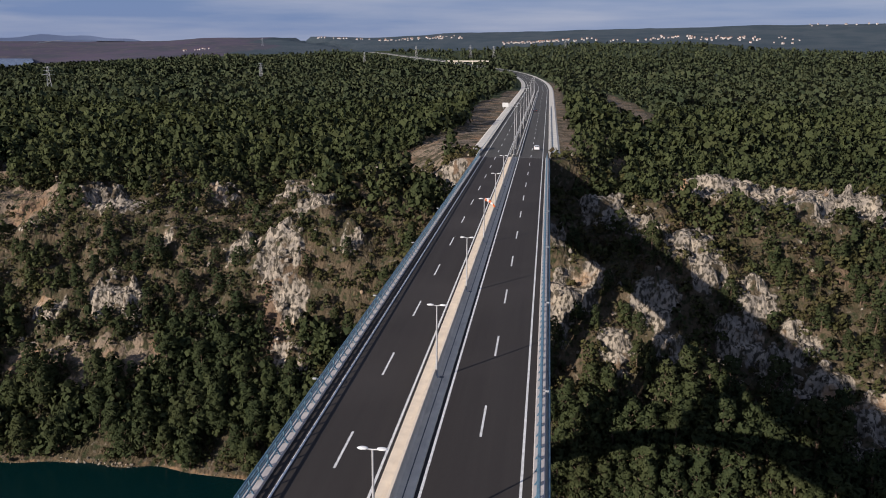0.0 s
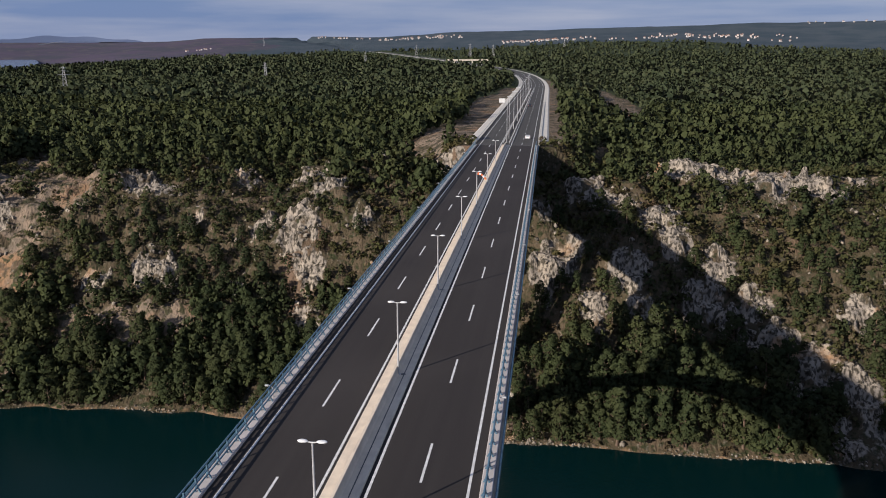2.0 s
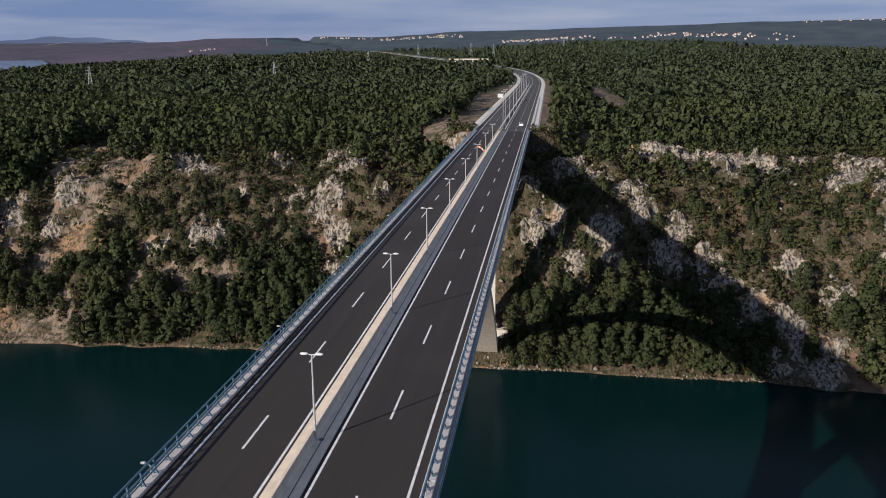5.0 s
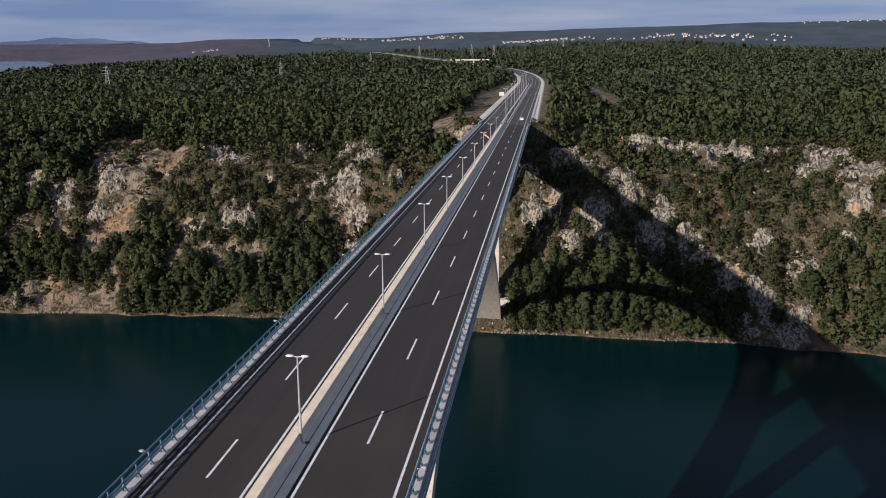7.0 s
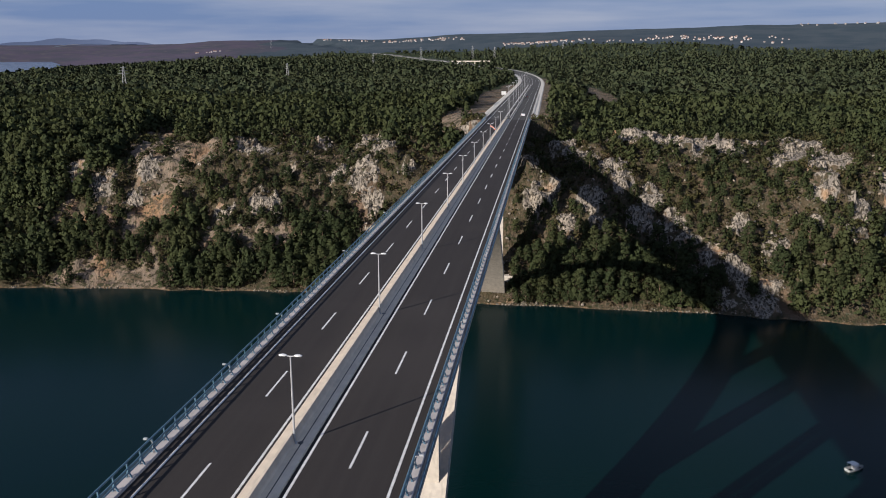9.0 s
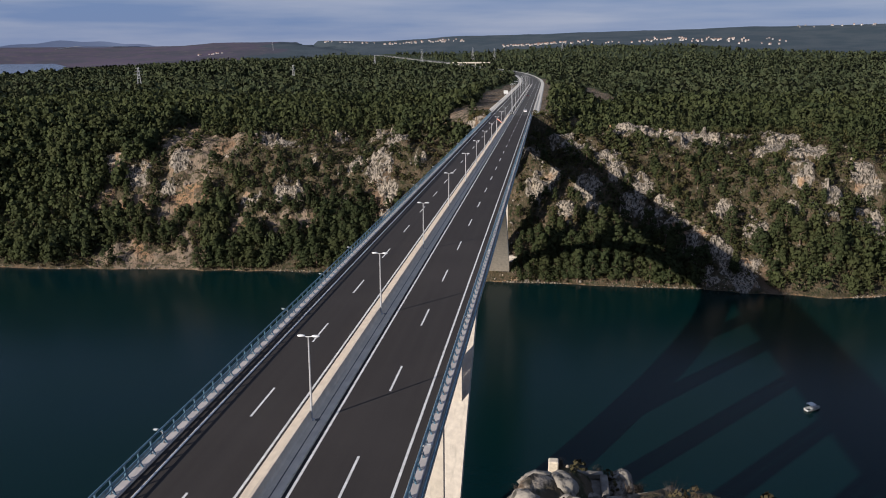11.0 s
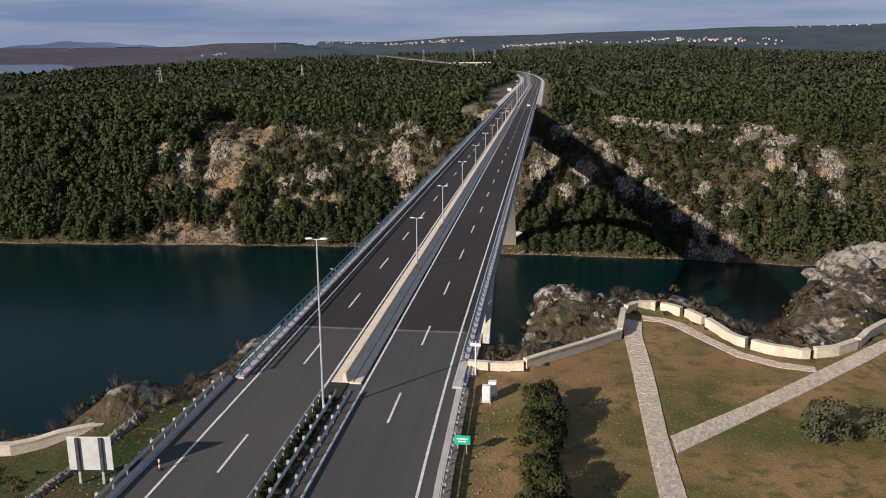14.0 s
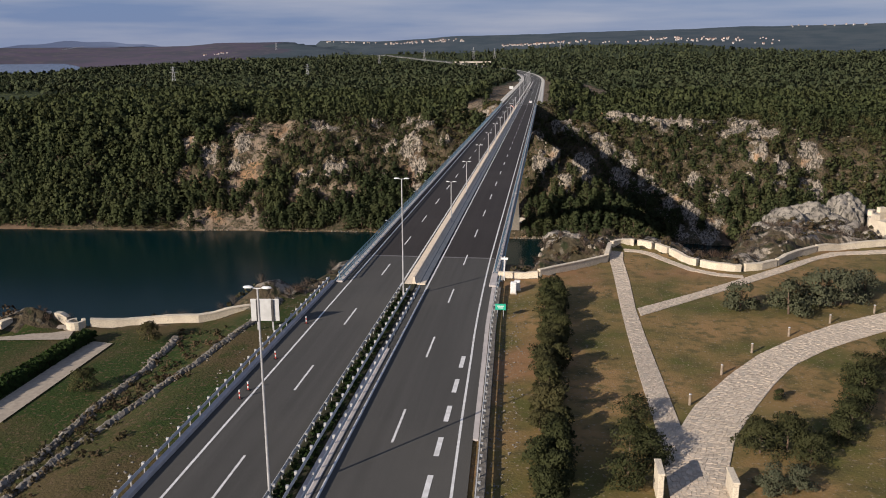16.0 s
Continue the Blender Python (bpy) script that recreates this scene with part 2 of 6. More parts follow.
def leaf_material(name, a, b, c, rough=0.75):
    k = Nodes(name, rough)
    x = k.mix(k.calc("ADD", k.calc("MULTIPLY", k.island(), 0.45), k.calc("MULTIPLY", k.calc("ADD", k.field("plant"), k.calc("MULTIPLY", k.each(), 0.5)), 0.5)), a, b)
    x = k.mix(k.span(k.noise(0.07, 4), 0.45, 0.65), x, c)
    x = k.mix(k.span(k.noise(0.013, 5), 0.5, 0.68, 0.0, 0.6), x, a)
    k.b.inputs["Specular IOR Level"].default_value = 0.08
    way = k.n.new("ShaderNodeAttribute")
    way.attribute_name = "facing"
    turn = k.n.new("ShaderNodeVectorTransform")
    turn.vector_type, turn.convert_from, turn.convert_to = "NORMAL", "OBJECT", "WORLD"
    k.l.new(way.outputs["Vector"], turn.inputs[0])
    soft = k.n.new("ShaderNodeVectorMath")
    soft.operation = "MULTIPLY_ADD"
    soft.inputs[1].default_value = (1.4, 1.4, 1.4)
    k.l.new(turn.outputs[0], soft.inputs[0])
    k.l.new(k.geo.outputs["True Normal"], soft.inputs[2])
    unit = k.n.new("ShaderNodeVectorMath")
    unit.operation = "NORMALIZE"
    k.l.new(soft.outputs[0], unit.inputs[0])
    k.l.new(unit.outputs[0], k.b.inputs["Normal"])
    thin, both = k.n.new("ShaderNodeBsdfTranslucent"), k.n.new("ShaderNodeMixShader")
    k.l.new(x, thin.inputs["Color"])
    k.l.new(unit.outputs[0], thin.inputs["Normal"])
    both.inputs[0].default_value = 0.3
    k.l.new(k.b.outputs[0], both.inputs[1])
    k.l.new(thin.outputs[0], both.inputs[2])
    k.l.new(both.outputs[0], k.n["Material Output"].inputs["Surface"])
    return k.done(x)


WATER = water_material()
LIMESTONE = rock_material()
PALE_ROCK = pale_rock_material()
KARST = karst_material()
LAWN = lawn_material()
CANOPY = canopy_material()
FAR_LAND = far_land_material()
FAR_HILL = far_hill_material()
GREEN_LAWN = green_lawn_material()
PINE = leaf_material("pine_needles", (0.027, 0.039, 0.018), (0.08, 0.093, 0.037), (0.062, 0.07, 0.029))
# same pines as the near ones, with distance haze put into the colours
HAZED_PINE = leaf_material("hazed_pine_needles", (0.034, 0.048, 0.026), (0.08, 0.094, 0.045), (0.066, 0.073, 0.036))
SCRUB = leaf_material("scrub_leaves", (0.044, 0.042, 0.02), (0.1, 0.084, 0.042), (0.11, 0.074, 0.044))
SHRUB = leaf_material("evergreen_leaves", (0.038, 0.044, 0.018), (0.098, 0.1, 0.038), (0.095, 0.08, 0.035))
OLIVE = leaf_material("olive_leaves", (0.08, 0.086, 0.05), (0.15, 0.155, 0.1), (0.1, 0.105, 0.058))
HEDGE = leaf_material("hedge_leaves", (0.02, 0.04, 0.012), (0.05, 0.08, 0.02), (0.03, 0.05, 0.015))
BARE_TWIGS = leaf_material("bare_twigs", (0.09, 0.07, 0.055), (0.14, 0.11, 0.085), (0.13, 0.085, 0.06))


def masonry_material():
    k = Nodes("cream_masonry", 0.9)
    edge = k.span(k.cells(2.6, squeeze=(1, 1, 1.6)), 0.0, 0.06)
    c = k.mix(k.span(k.noise(0.8), 0.35, 0.65), (0.66, 0.58, 0.44), (0.54, 0.47, 0.36))
    c = k.mix(edge, (0.42, 0.36, 0.28), c)
    return k.done(c, edge, 0.4, 0.03)


def paving_material():
    k = Nodes("paving_stone", 0.9)
    c = k.mix(k.calc("MODULO", k.calc("ADD", k.island(), k.each()), 1.0), (0.6, 0.5, 0.385), (0.4, 0.335, 0.26))
    c = k.mix(k.span(k.noise(1.5), 0.5, 0.7), c, (0.42, 0.37, 0.3))
    return k.done(c, k.noise(8), 0.3, 0.03)


MASONRY = masonry_material()
PAVING = paving_material()
PATH_BED = plain("path_mortar", (0.4, 0.34, 0.265), (0.31, 0.265, 0.21), 2.0, 0.95)
VERGE = plain("pale_gravel", (0.6, 0.57, 0.5), (0.5, 0.47, 0.41), 0.5, 0.95, bump=0.5)
PALE_RUBBLE = plain("pale_rubble_stone", (0.2, 0.172, 0.13), (0.1, 0.086, 0.065), 1.6, 0.95, bump=0.5, bscale=5, distance=0.1)
RUBBLE = plain("rubble_stone", (0.22, 0.2, 0.17), (0.12, 0.11, 0.095), 1.2, 0.95, bump=0.6, bscale=4, distance=0.15)


# ---- helpers for meshes ----
def mesh_object(name, verts, faces, material, parent=None, label="", smooth=False):
    me = bpy.data.meshes.new(name)
    me.from_pydata([tuple(v) for v in verts], [], [tuple(f) for f in faces])
    me.update()
    me.materials.append(material)
    if smooth:
        me.shade_smooth()
    return placed(name, me, parent, label)


def placed(name, me, parent=None, label=""):
    ob = new(name, me)
    if parent:
        ob.parent = parent
    if label:
        ob["label"] = label
    return ob


def part(name, bm, material, parent=None, label=""):
    me = bpy.data.meshes.new(name)
    bm.to_mesh(me)
    bm.free()
    me.materials.append(material)
    return placed(name, me, parent, label)


def quads_mesh(name, quads, material, plants=0):
    """A mesh from an array of separate quads (n, 4, 6): places, and the ways that their clumps of leaves face."""
    n = len(quads)
    me = bpy.data.meshes.new(name)
    me.vertices.add(4 * n)
    me.vertices.foreach_set("co", np.ascontiguousarray(quads[..., :3], np.float32).ravel())
    me.loops.add(4 * n)
    me.loops.foreach_set("vertex_index", np.arange(4 * n, dtype=np.int32))
    me.polygons.add(n)
    me.polygons.foreach_set("loop_start", np.arange(0, 4 * n, 4, dtype=np.int32))
    me.update()
    me.materials.append(material)
    layer = me.attributes.new("facing", "FLOAT_VECTOR", "POINT")
    layer.data.foreach_set("vector", np.ascontiguousarray(quads[..., 3:], np.float32).ravel())
    if plants:
        layer = me.attributes.new("plant", "FLOAT", "FACE")
        layer.data.foreach_set("value", np.repeat(np.random.default_rng(n).uniform(0, 1, n // plants + 1), plants)[:n].astype(np.float32))
    return me


def faced(quads, out):
    """Quads with the way that each one's clump faces; out: (n, 3) or one way for all."""
    out = np.broadcast_to(np.asarray(out, float), (len(quads), 3))
    out = out / np.linalg.norm(out, axis=1, keepdims=True)
    return np.concatenate([quads, np.broadcast_to(out[:, None, :], quads.shape)], 2)


def tris_mesh(name, verts, tris, material):
    me = bpy.data.meshes.new(name)
    me.vertices.add(len(verts))
    me.vertices.foreach_set("co", np.ascontiguousarray(verts, np.float32).ravel())
    me.loops.add(3 * len(tris))
    me.loops.foreach_set("vertex_index", np.ascontiguousarray(tris, np.int32).ravel())
    me.polygons.add(len(tris))
    me.polygons.foreach_set("loop_start", np.arange(0, 3 * len(tris), 3, dtype=np.int32))
    me.update()
    me.materials.append(material)
    return me


def box_bm(x0, x1, y0, y1, z0, z1, bevel=0.0, bm=None):
    own = bmesh.new()
    bmesh.ops.create_cube(own, size=1.0)
    bmesh.ops.scale(own, vec=(x1 - x0, y1 - y0, z1 - z0), verts=own.verts)
    bmesh.ops.translate(own, vec=((x0 + x1) / 2, (y0 + y1) / 2, (z0 + z1) / 2), verts=own.verts)
    if bevel:
        bmesh.ops.bevel(own, geom=own.edges[:], offset=bevel, segments=1, affect="EDGES")
    return own


def tube_bm(points, radii, sides=8):
    """A tapered tube through points."""
    bm = bmesh.new()
    rings = []
    for i, (p, r) in enumerate(zip(points, radii)):
        p = Vector(p)
        a = Vector(points[max(i - 1, 0)])
        b = Vector(points[min(i + 1, len(points) - 1)])
        turn = (b - a).to_track_quat("Z", "Y")
        rings.append([bm.verts.new(p + turn @ Vector((r * math.cos(t), r * math.sin(t), 0))) for t in (2 * math.pi * k / sides for k in range(sides))])
    for a, b in zip(rings, rings[1:]):
        for k in range(sides):
            bm.faces.new((a[k], a[(k + 1) % sides], b[(k + 1) % sides], b[k]))
    bm.faces.new(list(reversed(rings[0])))
    bm.faces.new(rings[-1])
    return bm


# ---- the road's line ----
def deck_z(y):
    return 63.8 - 0.00256 * (y + 90) + 3.5e-6 * (y + 90) ** 2


def smooth(t):
    t = np.clip(t, 0, 1)
    return t * t * (3 - 2 * t)


def road_line(y):
    """The road's axis: x and the height of the carriageway at y."""
    y = np.asarray(y, float)
    bend = np.clip(y - 690, 0, 1310)
    x = -0.00011 * bend ** 2 + np.interp(y, [2000, 2285, 2863, 3432, 4077, 4489], [0, -79, -272, -499, -819, -1203])
    z = np.where(y < 238, deck_z(y), np.interp(y, [238, 700, 1700, 2040, 2285, 2863, 3432, 4077, 4489], [63.3, 62.2, 62.0, 65.5, 68, 75, 88, 101, 102]))
    return x, z


def east_line(y):
    """x of the east edge line, which swings out into an exit lane in the south."""
    return np.interp(y, [-320, -217, -204, -190, -180, -165, -150, 3000], [15.0, 11.05, 10.5, 10.0, 9.6, 9.3, 9.12, 9.12])


def swept(ys, profile, closed=False):
    """A profile of (x, z above the road) swept along the road; x may be a function of y."""
    cx, cz = road_line(ys)
    dx = np.gradient(cx, ys) if len(ys) > 2 else np.zeros(len(ys))
    verts, k = [], len(profile)
    for y, x, z, s in zip(ys, cx, cz, dx):
        w = math.hypot(1, s)
        for px, pz in profile:
            px = float(px(y)) if callable(px) else px
            verts.append((x + px / w, y - px * s / w, z + pz))
    faces = []
    for i in range(len(ys) - 1):
        for j in range(k if closed else k - 1):
            a, b = i * k + j, i * k + (j + 1) % k
            faces.append((a, a + k, b + k, b))
    if closed:
        faces.append(tuple(range(k)))
        faces.append(tuple(reversed(range((len(ys) - 1) * k, len(ys) * k))))
    return verts, faces


def sweep(name, ys, profile, material, parent=None, closed=True, label=""):
    v, f = swept(ys, profile, closed)
    return mesh_object(name, v, f, material, parent, label)


SOUTH, NORTH = -148.0, 246.0      # the joints of the bridge
SOUTH_END = -163.4                # the end of its kerbs and west railing
EAST_END = -157.4                 # the end of the east railing


# ---- ground ----
LATTICE = np.random.default_rng(11).uniform(-1, 1, (256, 256))


def bumps(x, y, size, seed=0):
    """Smooth noise in -1..1 with lumps of about that size."""
    x, y = np.asarray(x, float) / size + 37.3 * seed, np.asarray(y, float) / size + 11.9 * seed
    i, j = np.floor(x).astype(int), np.floor(y).astype(int)
    u, v = x - i, y - j
    u, v = u * u * (3 - 2 * u), v * v * (3 - 2 * v)
    g = lambda a, b: LATTICE[a % 256, b % 256]
    return (g(i, j) * (1 - u) + g(i + 1, j) * u) * (1 - v) + (g(i, j + 1) * (1 - u) + g(i + 1, j + 1) * u) * v


def rough(x, y, size, seed=0, octaves=4):
    return sum(bumps(x, y, size / 2 ** o, seed + o) / 1.8 ** o for o in range(octaves))


# outcrops of bare rock on the far bank: x, y, radius, height
ROCKS_WEST = [(-195, 199, 7, 4), (-181, 195, 8, 5), (-165, 194, 5, 4), (-163, 204, 6, 3), (-137, 208, 4, 3), (-121, 221, 10, 4), (-111, 217, 6, 4), (-121, 187, 7, 7),
              (-106, 192, 6, 7), (-99, 190, 5, 6), (-87, 228, 6, 4), (-64, 228, 8, 5), (-54, 216, 8, 8), (-72, 205, 6, 8),
              (-60, 200, 8, 9), (-55, 191, 6, 6), (-41, 203, 4, 4), (-53, 180, 6, 5), (-190, 214, 6, 3), (-96, 207, 4, 4), (-77, 189, 4, 4), (-36, 250, 6, 3), (-26, 247, 6, 4), (-46, 252, 6, 3), (-18, 242, 5, 4)]
ROCKS_EAST = [(62, 236, 9, 2), (83, 230, 10, 3), (110, 236, 7, 3), (120, 215, 9, 5), (131, 228, 10, 3), (134, 205, 8, 5), (130, 190, 6, 4),
              (26, 225, 7, 4), (37, 213, 6, 6), (45, 204, 5, 5), (52, 198, 5, 5), (63, 195, 5, 5), (72, 188, 5, 5), (97, 181, 5, 3),
              (109, 173, 6, 3), (124, 179, 4, 3), (143, 184, 6, 4), (139, 173, 5, 3), (101, 150, 6, 4), (90, 155, 7, 5), (14, 191, 6, 6),
              (19, 196, 7, 7), (38, 192, 6, 6), (29, 184, 5, 5), (41, 184, 5, 5), (71, 172, 6, 6), (80, 163, 6, 5), (12, 207, 5, 6), (160, 196, 7, 4), (158, 180, 8, 6),
              (58, 187, 6, 5), (66, 181, 6, 5), (76, 176, 6, 5), (84, 170, 6, 5), (93, 164, 6, 5), (104, 158, 6, 4), (30, 219, 6, 5), (50, 207, 6, 5),
              (54, 238, 8, 2), (72, 236, 9, 2), (96, 236, 9, 3), (101, 227, 7, 3), (128, 221, 9, 4), (141, 213, 8, 4), (88, 241, 8, 2)]
# worn ground: x, y, radius
BARE = [(-178, 252, 10), (-186, 233, 8), (-168, 214, 8), (-152, 211, 8), (-160, 203, 9), (-150, 199, 6), (-157, 191, 7), (-190, 182, 8), (-175, 185, 6), (-160, 183, 6),
        (-147, 187, 6), (-172, 161, 7), (-183, 157, 6), (-158, 161, 5), (-142, 165, 5), (-150, 171, 4), (-123, 177, 5), (-113, 178, 4), (54, 256, 8), (119, 240, 7), (84, 247, 7), (-176, 243, 9), (-170, 225, 10), (-163, 233, 7), (-28, 262, 8), (-36, 252, 7), (-22, 276, 7),
        (-166, 157, 9), (-151, 159, 8), (-138, 160, 6), (-104, 176, 7), (-92, 179, 6), (-152, 222, 8), (-141, 216, 8), (-142, 228, 7)]


def near_any(x, y, spots, grow=1.0):
    out = np.zeros(np.shape(x))
    for s in spots:
        out = np.maximum(out, 1 - smooth((np.hypot(x - s[0], y - s[1]) / (s[2] * grow) - 0.6) / 0.6))
    return out


def shore_north(x):
    x = np.asarray(x, float)
    return np.interp(x, [-3000, -276, -165, -80, 4, 80, 135, 160, 3000], [110, 146, 153, 158, 151, 149.5, 142, 149, 130]) + 1.3 * bumps(x, 0 * x, 9, 2)


def edge_south(x):
    """The brink of the south bank."""
    return np.interp(x, [-400, -60, -40, -20, -13, -11, 11, 14, 18, 22, 28, 35, 44, 52, 61, 72, 90, 400],
                     [-190, -186, -178, -168, -158, -153, -153, -150, -126, -122, -124, -128, -138, -124, -104, -98, -102, -140])


def wall_south(x):
    """The line of the parapet walls of the south bank."""
    return np.interp(x, [-80, -46, -37, -25, -15, -11, 11, 16.5, 26.5, 27.2, 31, 34.5, 38.6, 44.2, 50.6, 59, 71, 100],
                     [-196, -184, -181, -177.5, -171.5, -164, -157.8, -158.3, -147.5, -140, -137.6, -139.8, -149, -152, -148, -138, -133.6, -130])


# the far land by bearing (x / distance): the height at 3.6 km and of the skyline
PLAIN_B = [-0.6, -0.53, -0.46, -0.37, -0.295, -0.205, -0.112, -0.045, 0.047, 0.184, 0.267, 0.32, 0.5]
PLAIN_Z = [50, 54, 76, 84, 83, 88, 99, 110, 129, 125, 104, 95, 95]
RIDGE_B = [-0.6, -0.51, -0.476, -0.422, -0.389, -0.343, -0.296, -0.263, -0.206, -0.148, -0.12, -0.067, 0.003, 0.045, 0.115, 0.159, 0.23, 0.313, 0.5]
RIDGE_Z = [136, 138, 138, 145, 165, 163, 170, 174, 167, 185, 195, 202, 209, 215, 221, 228, 235, 238, 250]


def bay_edge(y):
    return np.interp(y, [1100, 1240, 1390, 1720, 2340, 3900], [-1400, -1070, -1060, -1180, -1560, -2600])


def open_land(x, y):
    """Cleared brown ground beside the far motorway, 0 to 1."""
    side = x - road_line(y)[0]
    west = smooth((side + 40 + 14 * bumps(x, y, 45, 6)) / 6) * (side < 0) * smooth((y - 250) / 10) * (1 - smooth((y - 690) / 60))
    east = smooth((24 - side) / 5) * (side > 0) * smooth((y - 250) / 10) * (1 - smooth((y - 900) / 60))
    glade = smooth(1.6 - np.hypot((x - np.interp(y, [430, 550, 700, 930], [56, 66, 68, 52])) / np.interp(y, [430, 550, 700, 930], [9, 15, 12, 6]), np.clip(np.abs(y - 680) - 240, 0, None) / 20))
    return np.maximum(np.maximum(west, east), glade)


def wood_end(x, y):
    """How far the woods reach before open heath begins."""
    b = x / np.maximum(np.hypot(x, y), 1)
    return np.interp(b, [-0.6, -0.46, -0.36, -0.28, -0.15, 0.0, 0.2, 0.5], [2150, 2700, 3500, 3600, 3700, 3650, 3600, 3600]) + 90 * bumps(x, y, 240, 3)


def ground_z(x, y):
    x, y = np.asarray(x, float), np.asarray(y, float)
    d = y - shore_north(x)
    slope = np.interp(d, [-30, 0, 4, 12, 35, 52, 75, 100], [-12, 0, 2.2, 8, 27, 43, 52, 54.0])
    fade = np.clip(d / 12, 0, 1) * (1 - smooth((d - 75) / 60))
    north = slope + fade * (3.2 * rough(x, y, 26, 3, 3) + 1.5 * rough(x, y, 6, 9, 3)) + smooth((d - 60) / 60) * 1.6 * bumps(x, y, 55, 4)
    rock = near_any(x, y, ROCKS_WEST + ROCKS_EAST)
    fissure = np.abs(bumps(x, 0.3 * y, 2.6, 13)) + 0.6 * np.abs(bumps(x, 0.45 * y, 1.3, 14))
    north = north + rock * (0.8 + 2.6 * fissure)
    ledge = 4.6 + 0 * x
    t = (north + 1.5 * bumps(x, y, 9, 15)) / ledge
    stepped = north + ledge * (smooth((t - np.floor(t) - 0.5) / 0.42) - (t - np.floor(t))) * 0.75
    cut = np.maximum(rock, 0.6 * near_any(x, y, BARE)) * (d > 3)
    north = north * (1 - cut) + stepped * cut
    north = north + 7 * np.exp(-((x + 50) ** 2 + (y - 205) ** 2) / 250) + 4 * np.exp(-((x - 38) ** 2 + (y - 208) ** 2) / 200)
    # far hills
    r = np.hypot(x, y)
    bearing = x / np.maximum(r, 1)
    plain_z, ridge_z = np.interp(bearing, PLAIN_B, PLAIN_Z), np.interp(bearing, RIDGE_B, RIDGE_Z)
    north = north + np.clip((r - 1500) / 2100, 0, 1) ** 2 * (plain_z - 54) + np.clip((r - 3600) / 1150, 0, 1) ** 1.2 * (ridge_z - plain_z)
    north = north + smooth((r - 2600) / 1000) * 6 * rough(x, y, 420, 6, 3) * (1 - smooth((r - 4300) / 400)) + smooth((r - 300) / 200) * 1.8 * bumps(x, y, 140, 7)
    in_bay = smooth((bay_edge(y) - x) / 60) * (y > 1100) * (1 - smooth((r - 3700) / 300))
    north = north * (1 - in_bay) + 52 * in_bay
    # the south bank
    e = edge_south(x) - y
    south = np.interp(e, [-60, -42, -36, -22, -7, 0, 4], [-12, 0, 8, 30, 52, 61.5, 64.0])
    ramp = np.interp(e, [-130, -112, -105, -92, -60, -30, -8, 0, 4], [-12, 0, 5, 17, 31, 43, 56, 61.5, 64.0])
    under = (1 - smooth((np.abs(x - 1) - 9) / 7))
    south = south * (1 - under) + ramp * under
    south = south + (2.4 * rough(x, y, 10, 12, 4)) * smooth((e + 42 + 60 * under) / 10) * (1 - smooth((y * -1 + wall_south(x)) / 3 + 0.9))
    west = smooth((-15 - x) / 9)
    south = south - smooth(e / 6) * west * 1.6
    z = np.where(y > 0, np.where(d > -30, north, -12), np.where(e > -130, south, -12))
    # the road's bed
    cx, cz = road_line(y)
    wide = smooth((y - 240) / 70)
    on = smooth(1 - (np.abs(x - cx) - 15 - 12 * wide) / (14 + 24 * wide))
    land_n, land_s = y > NORTH - 3, y < SOUTH - 2
    z = np.where(land_n, z * (1 - on) + (cz - 0.25) * on, z)
    on = smooth(1 - (np.abs(x - 0.5) - 14) / 3)
    return np.where(land_s & (e > -8), z * (1 - on) + (cz - 0.2) * on, z)


def spaced(stops):
    out = []
    for (a, s), (b, _) in zip(stops, stops[1:]):
        out += list(np.arange(a, b, s))
    return np.array(out + [stops[-1][0]], float)


gx = spaced([(-4900, 130), (-1400, 45), (-500, 12), (-230, 0.95), (175, 12), (500, 45), (1400, 130), (4900, 0)])
gy = spaced([(-1500, 80), (-400, 10), (-240, 1.6), (-92, 4), (-30, 15), (140, 0.95), (262, 5), (500, 20), (1400, 90), (4950, 0)])
GX, GY = np.meshgrid(gx, gy)
GZ = ground_z(GX, GY)
nx = len(gx)
gverts = np.stack([GX.ravel(), GY.ravel(), GZ.ravel()], 1)
idx = np.arange(len(gy) * nx).reshape(len(gy), nx)
gfaces = np.stack([idx[:-1, :-1].ravel(), idx[:-1, 1:].ravel(), idx[1:, 1:].ravel(), idx[1:, :-1].ravel()], 1)
ground = mesh_object("ground", gverts.tolist(), gfaces.tolist(), KARST, smooth=True)
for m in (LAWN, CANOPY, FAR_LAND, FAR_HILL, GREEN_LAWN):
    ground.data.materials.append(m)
mid = gverts[gfaces].mean(1)
kinds = np.zeros(len(gfaces), np.int32)
kinds[(mid[:, 1] < wall_south(mid[:, 0])) & (mid[:, 1] < -130)] = 1
far = np.hypot(mid[:, 0], mid[:, 1])
kinds[(mid[:, 1] > 420) & (open_land(mid[:, 0], mid[:, 1]) < 0.5)] = 2
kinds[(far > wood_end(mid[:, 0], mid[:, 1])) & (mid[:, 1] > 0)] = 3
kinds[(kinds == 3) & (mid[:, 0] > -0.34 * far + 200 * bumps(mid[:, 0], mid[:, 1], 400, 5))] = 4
e = edge_south(GX) - GY
brink = 0.68 * smooth((e + 46) / 8) * smooth((GY - wall_south(GX) - 1) / 2) * (GY < -90)
strip = 0.85 * open_land(GX, GY)
for name, values in (("rocky", np.where(GY > 0, np.maximum(near_any(GX, GY, ROCKS_WEST, 1.0), near_any(GX, GY, ROCKS_EAST, 1.2)), brink)), ("worn", np.maximum(near_any(GX, GY, BARE, 1.2) * (GY > 0), strip))):
    layer = ground.data.attributes.new(name, "FLOAT", "POINT")
    layer.data.foreach_set("value", (values - 0.35).ravel().astype(np.float32))
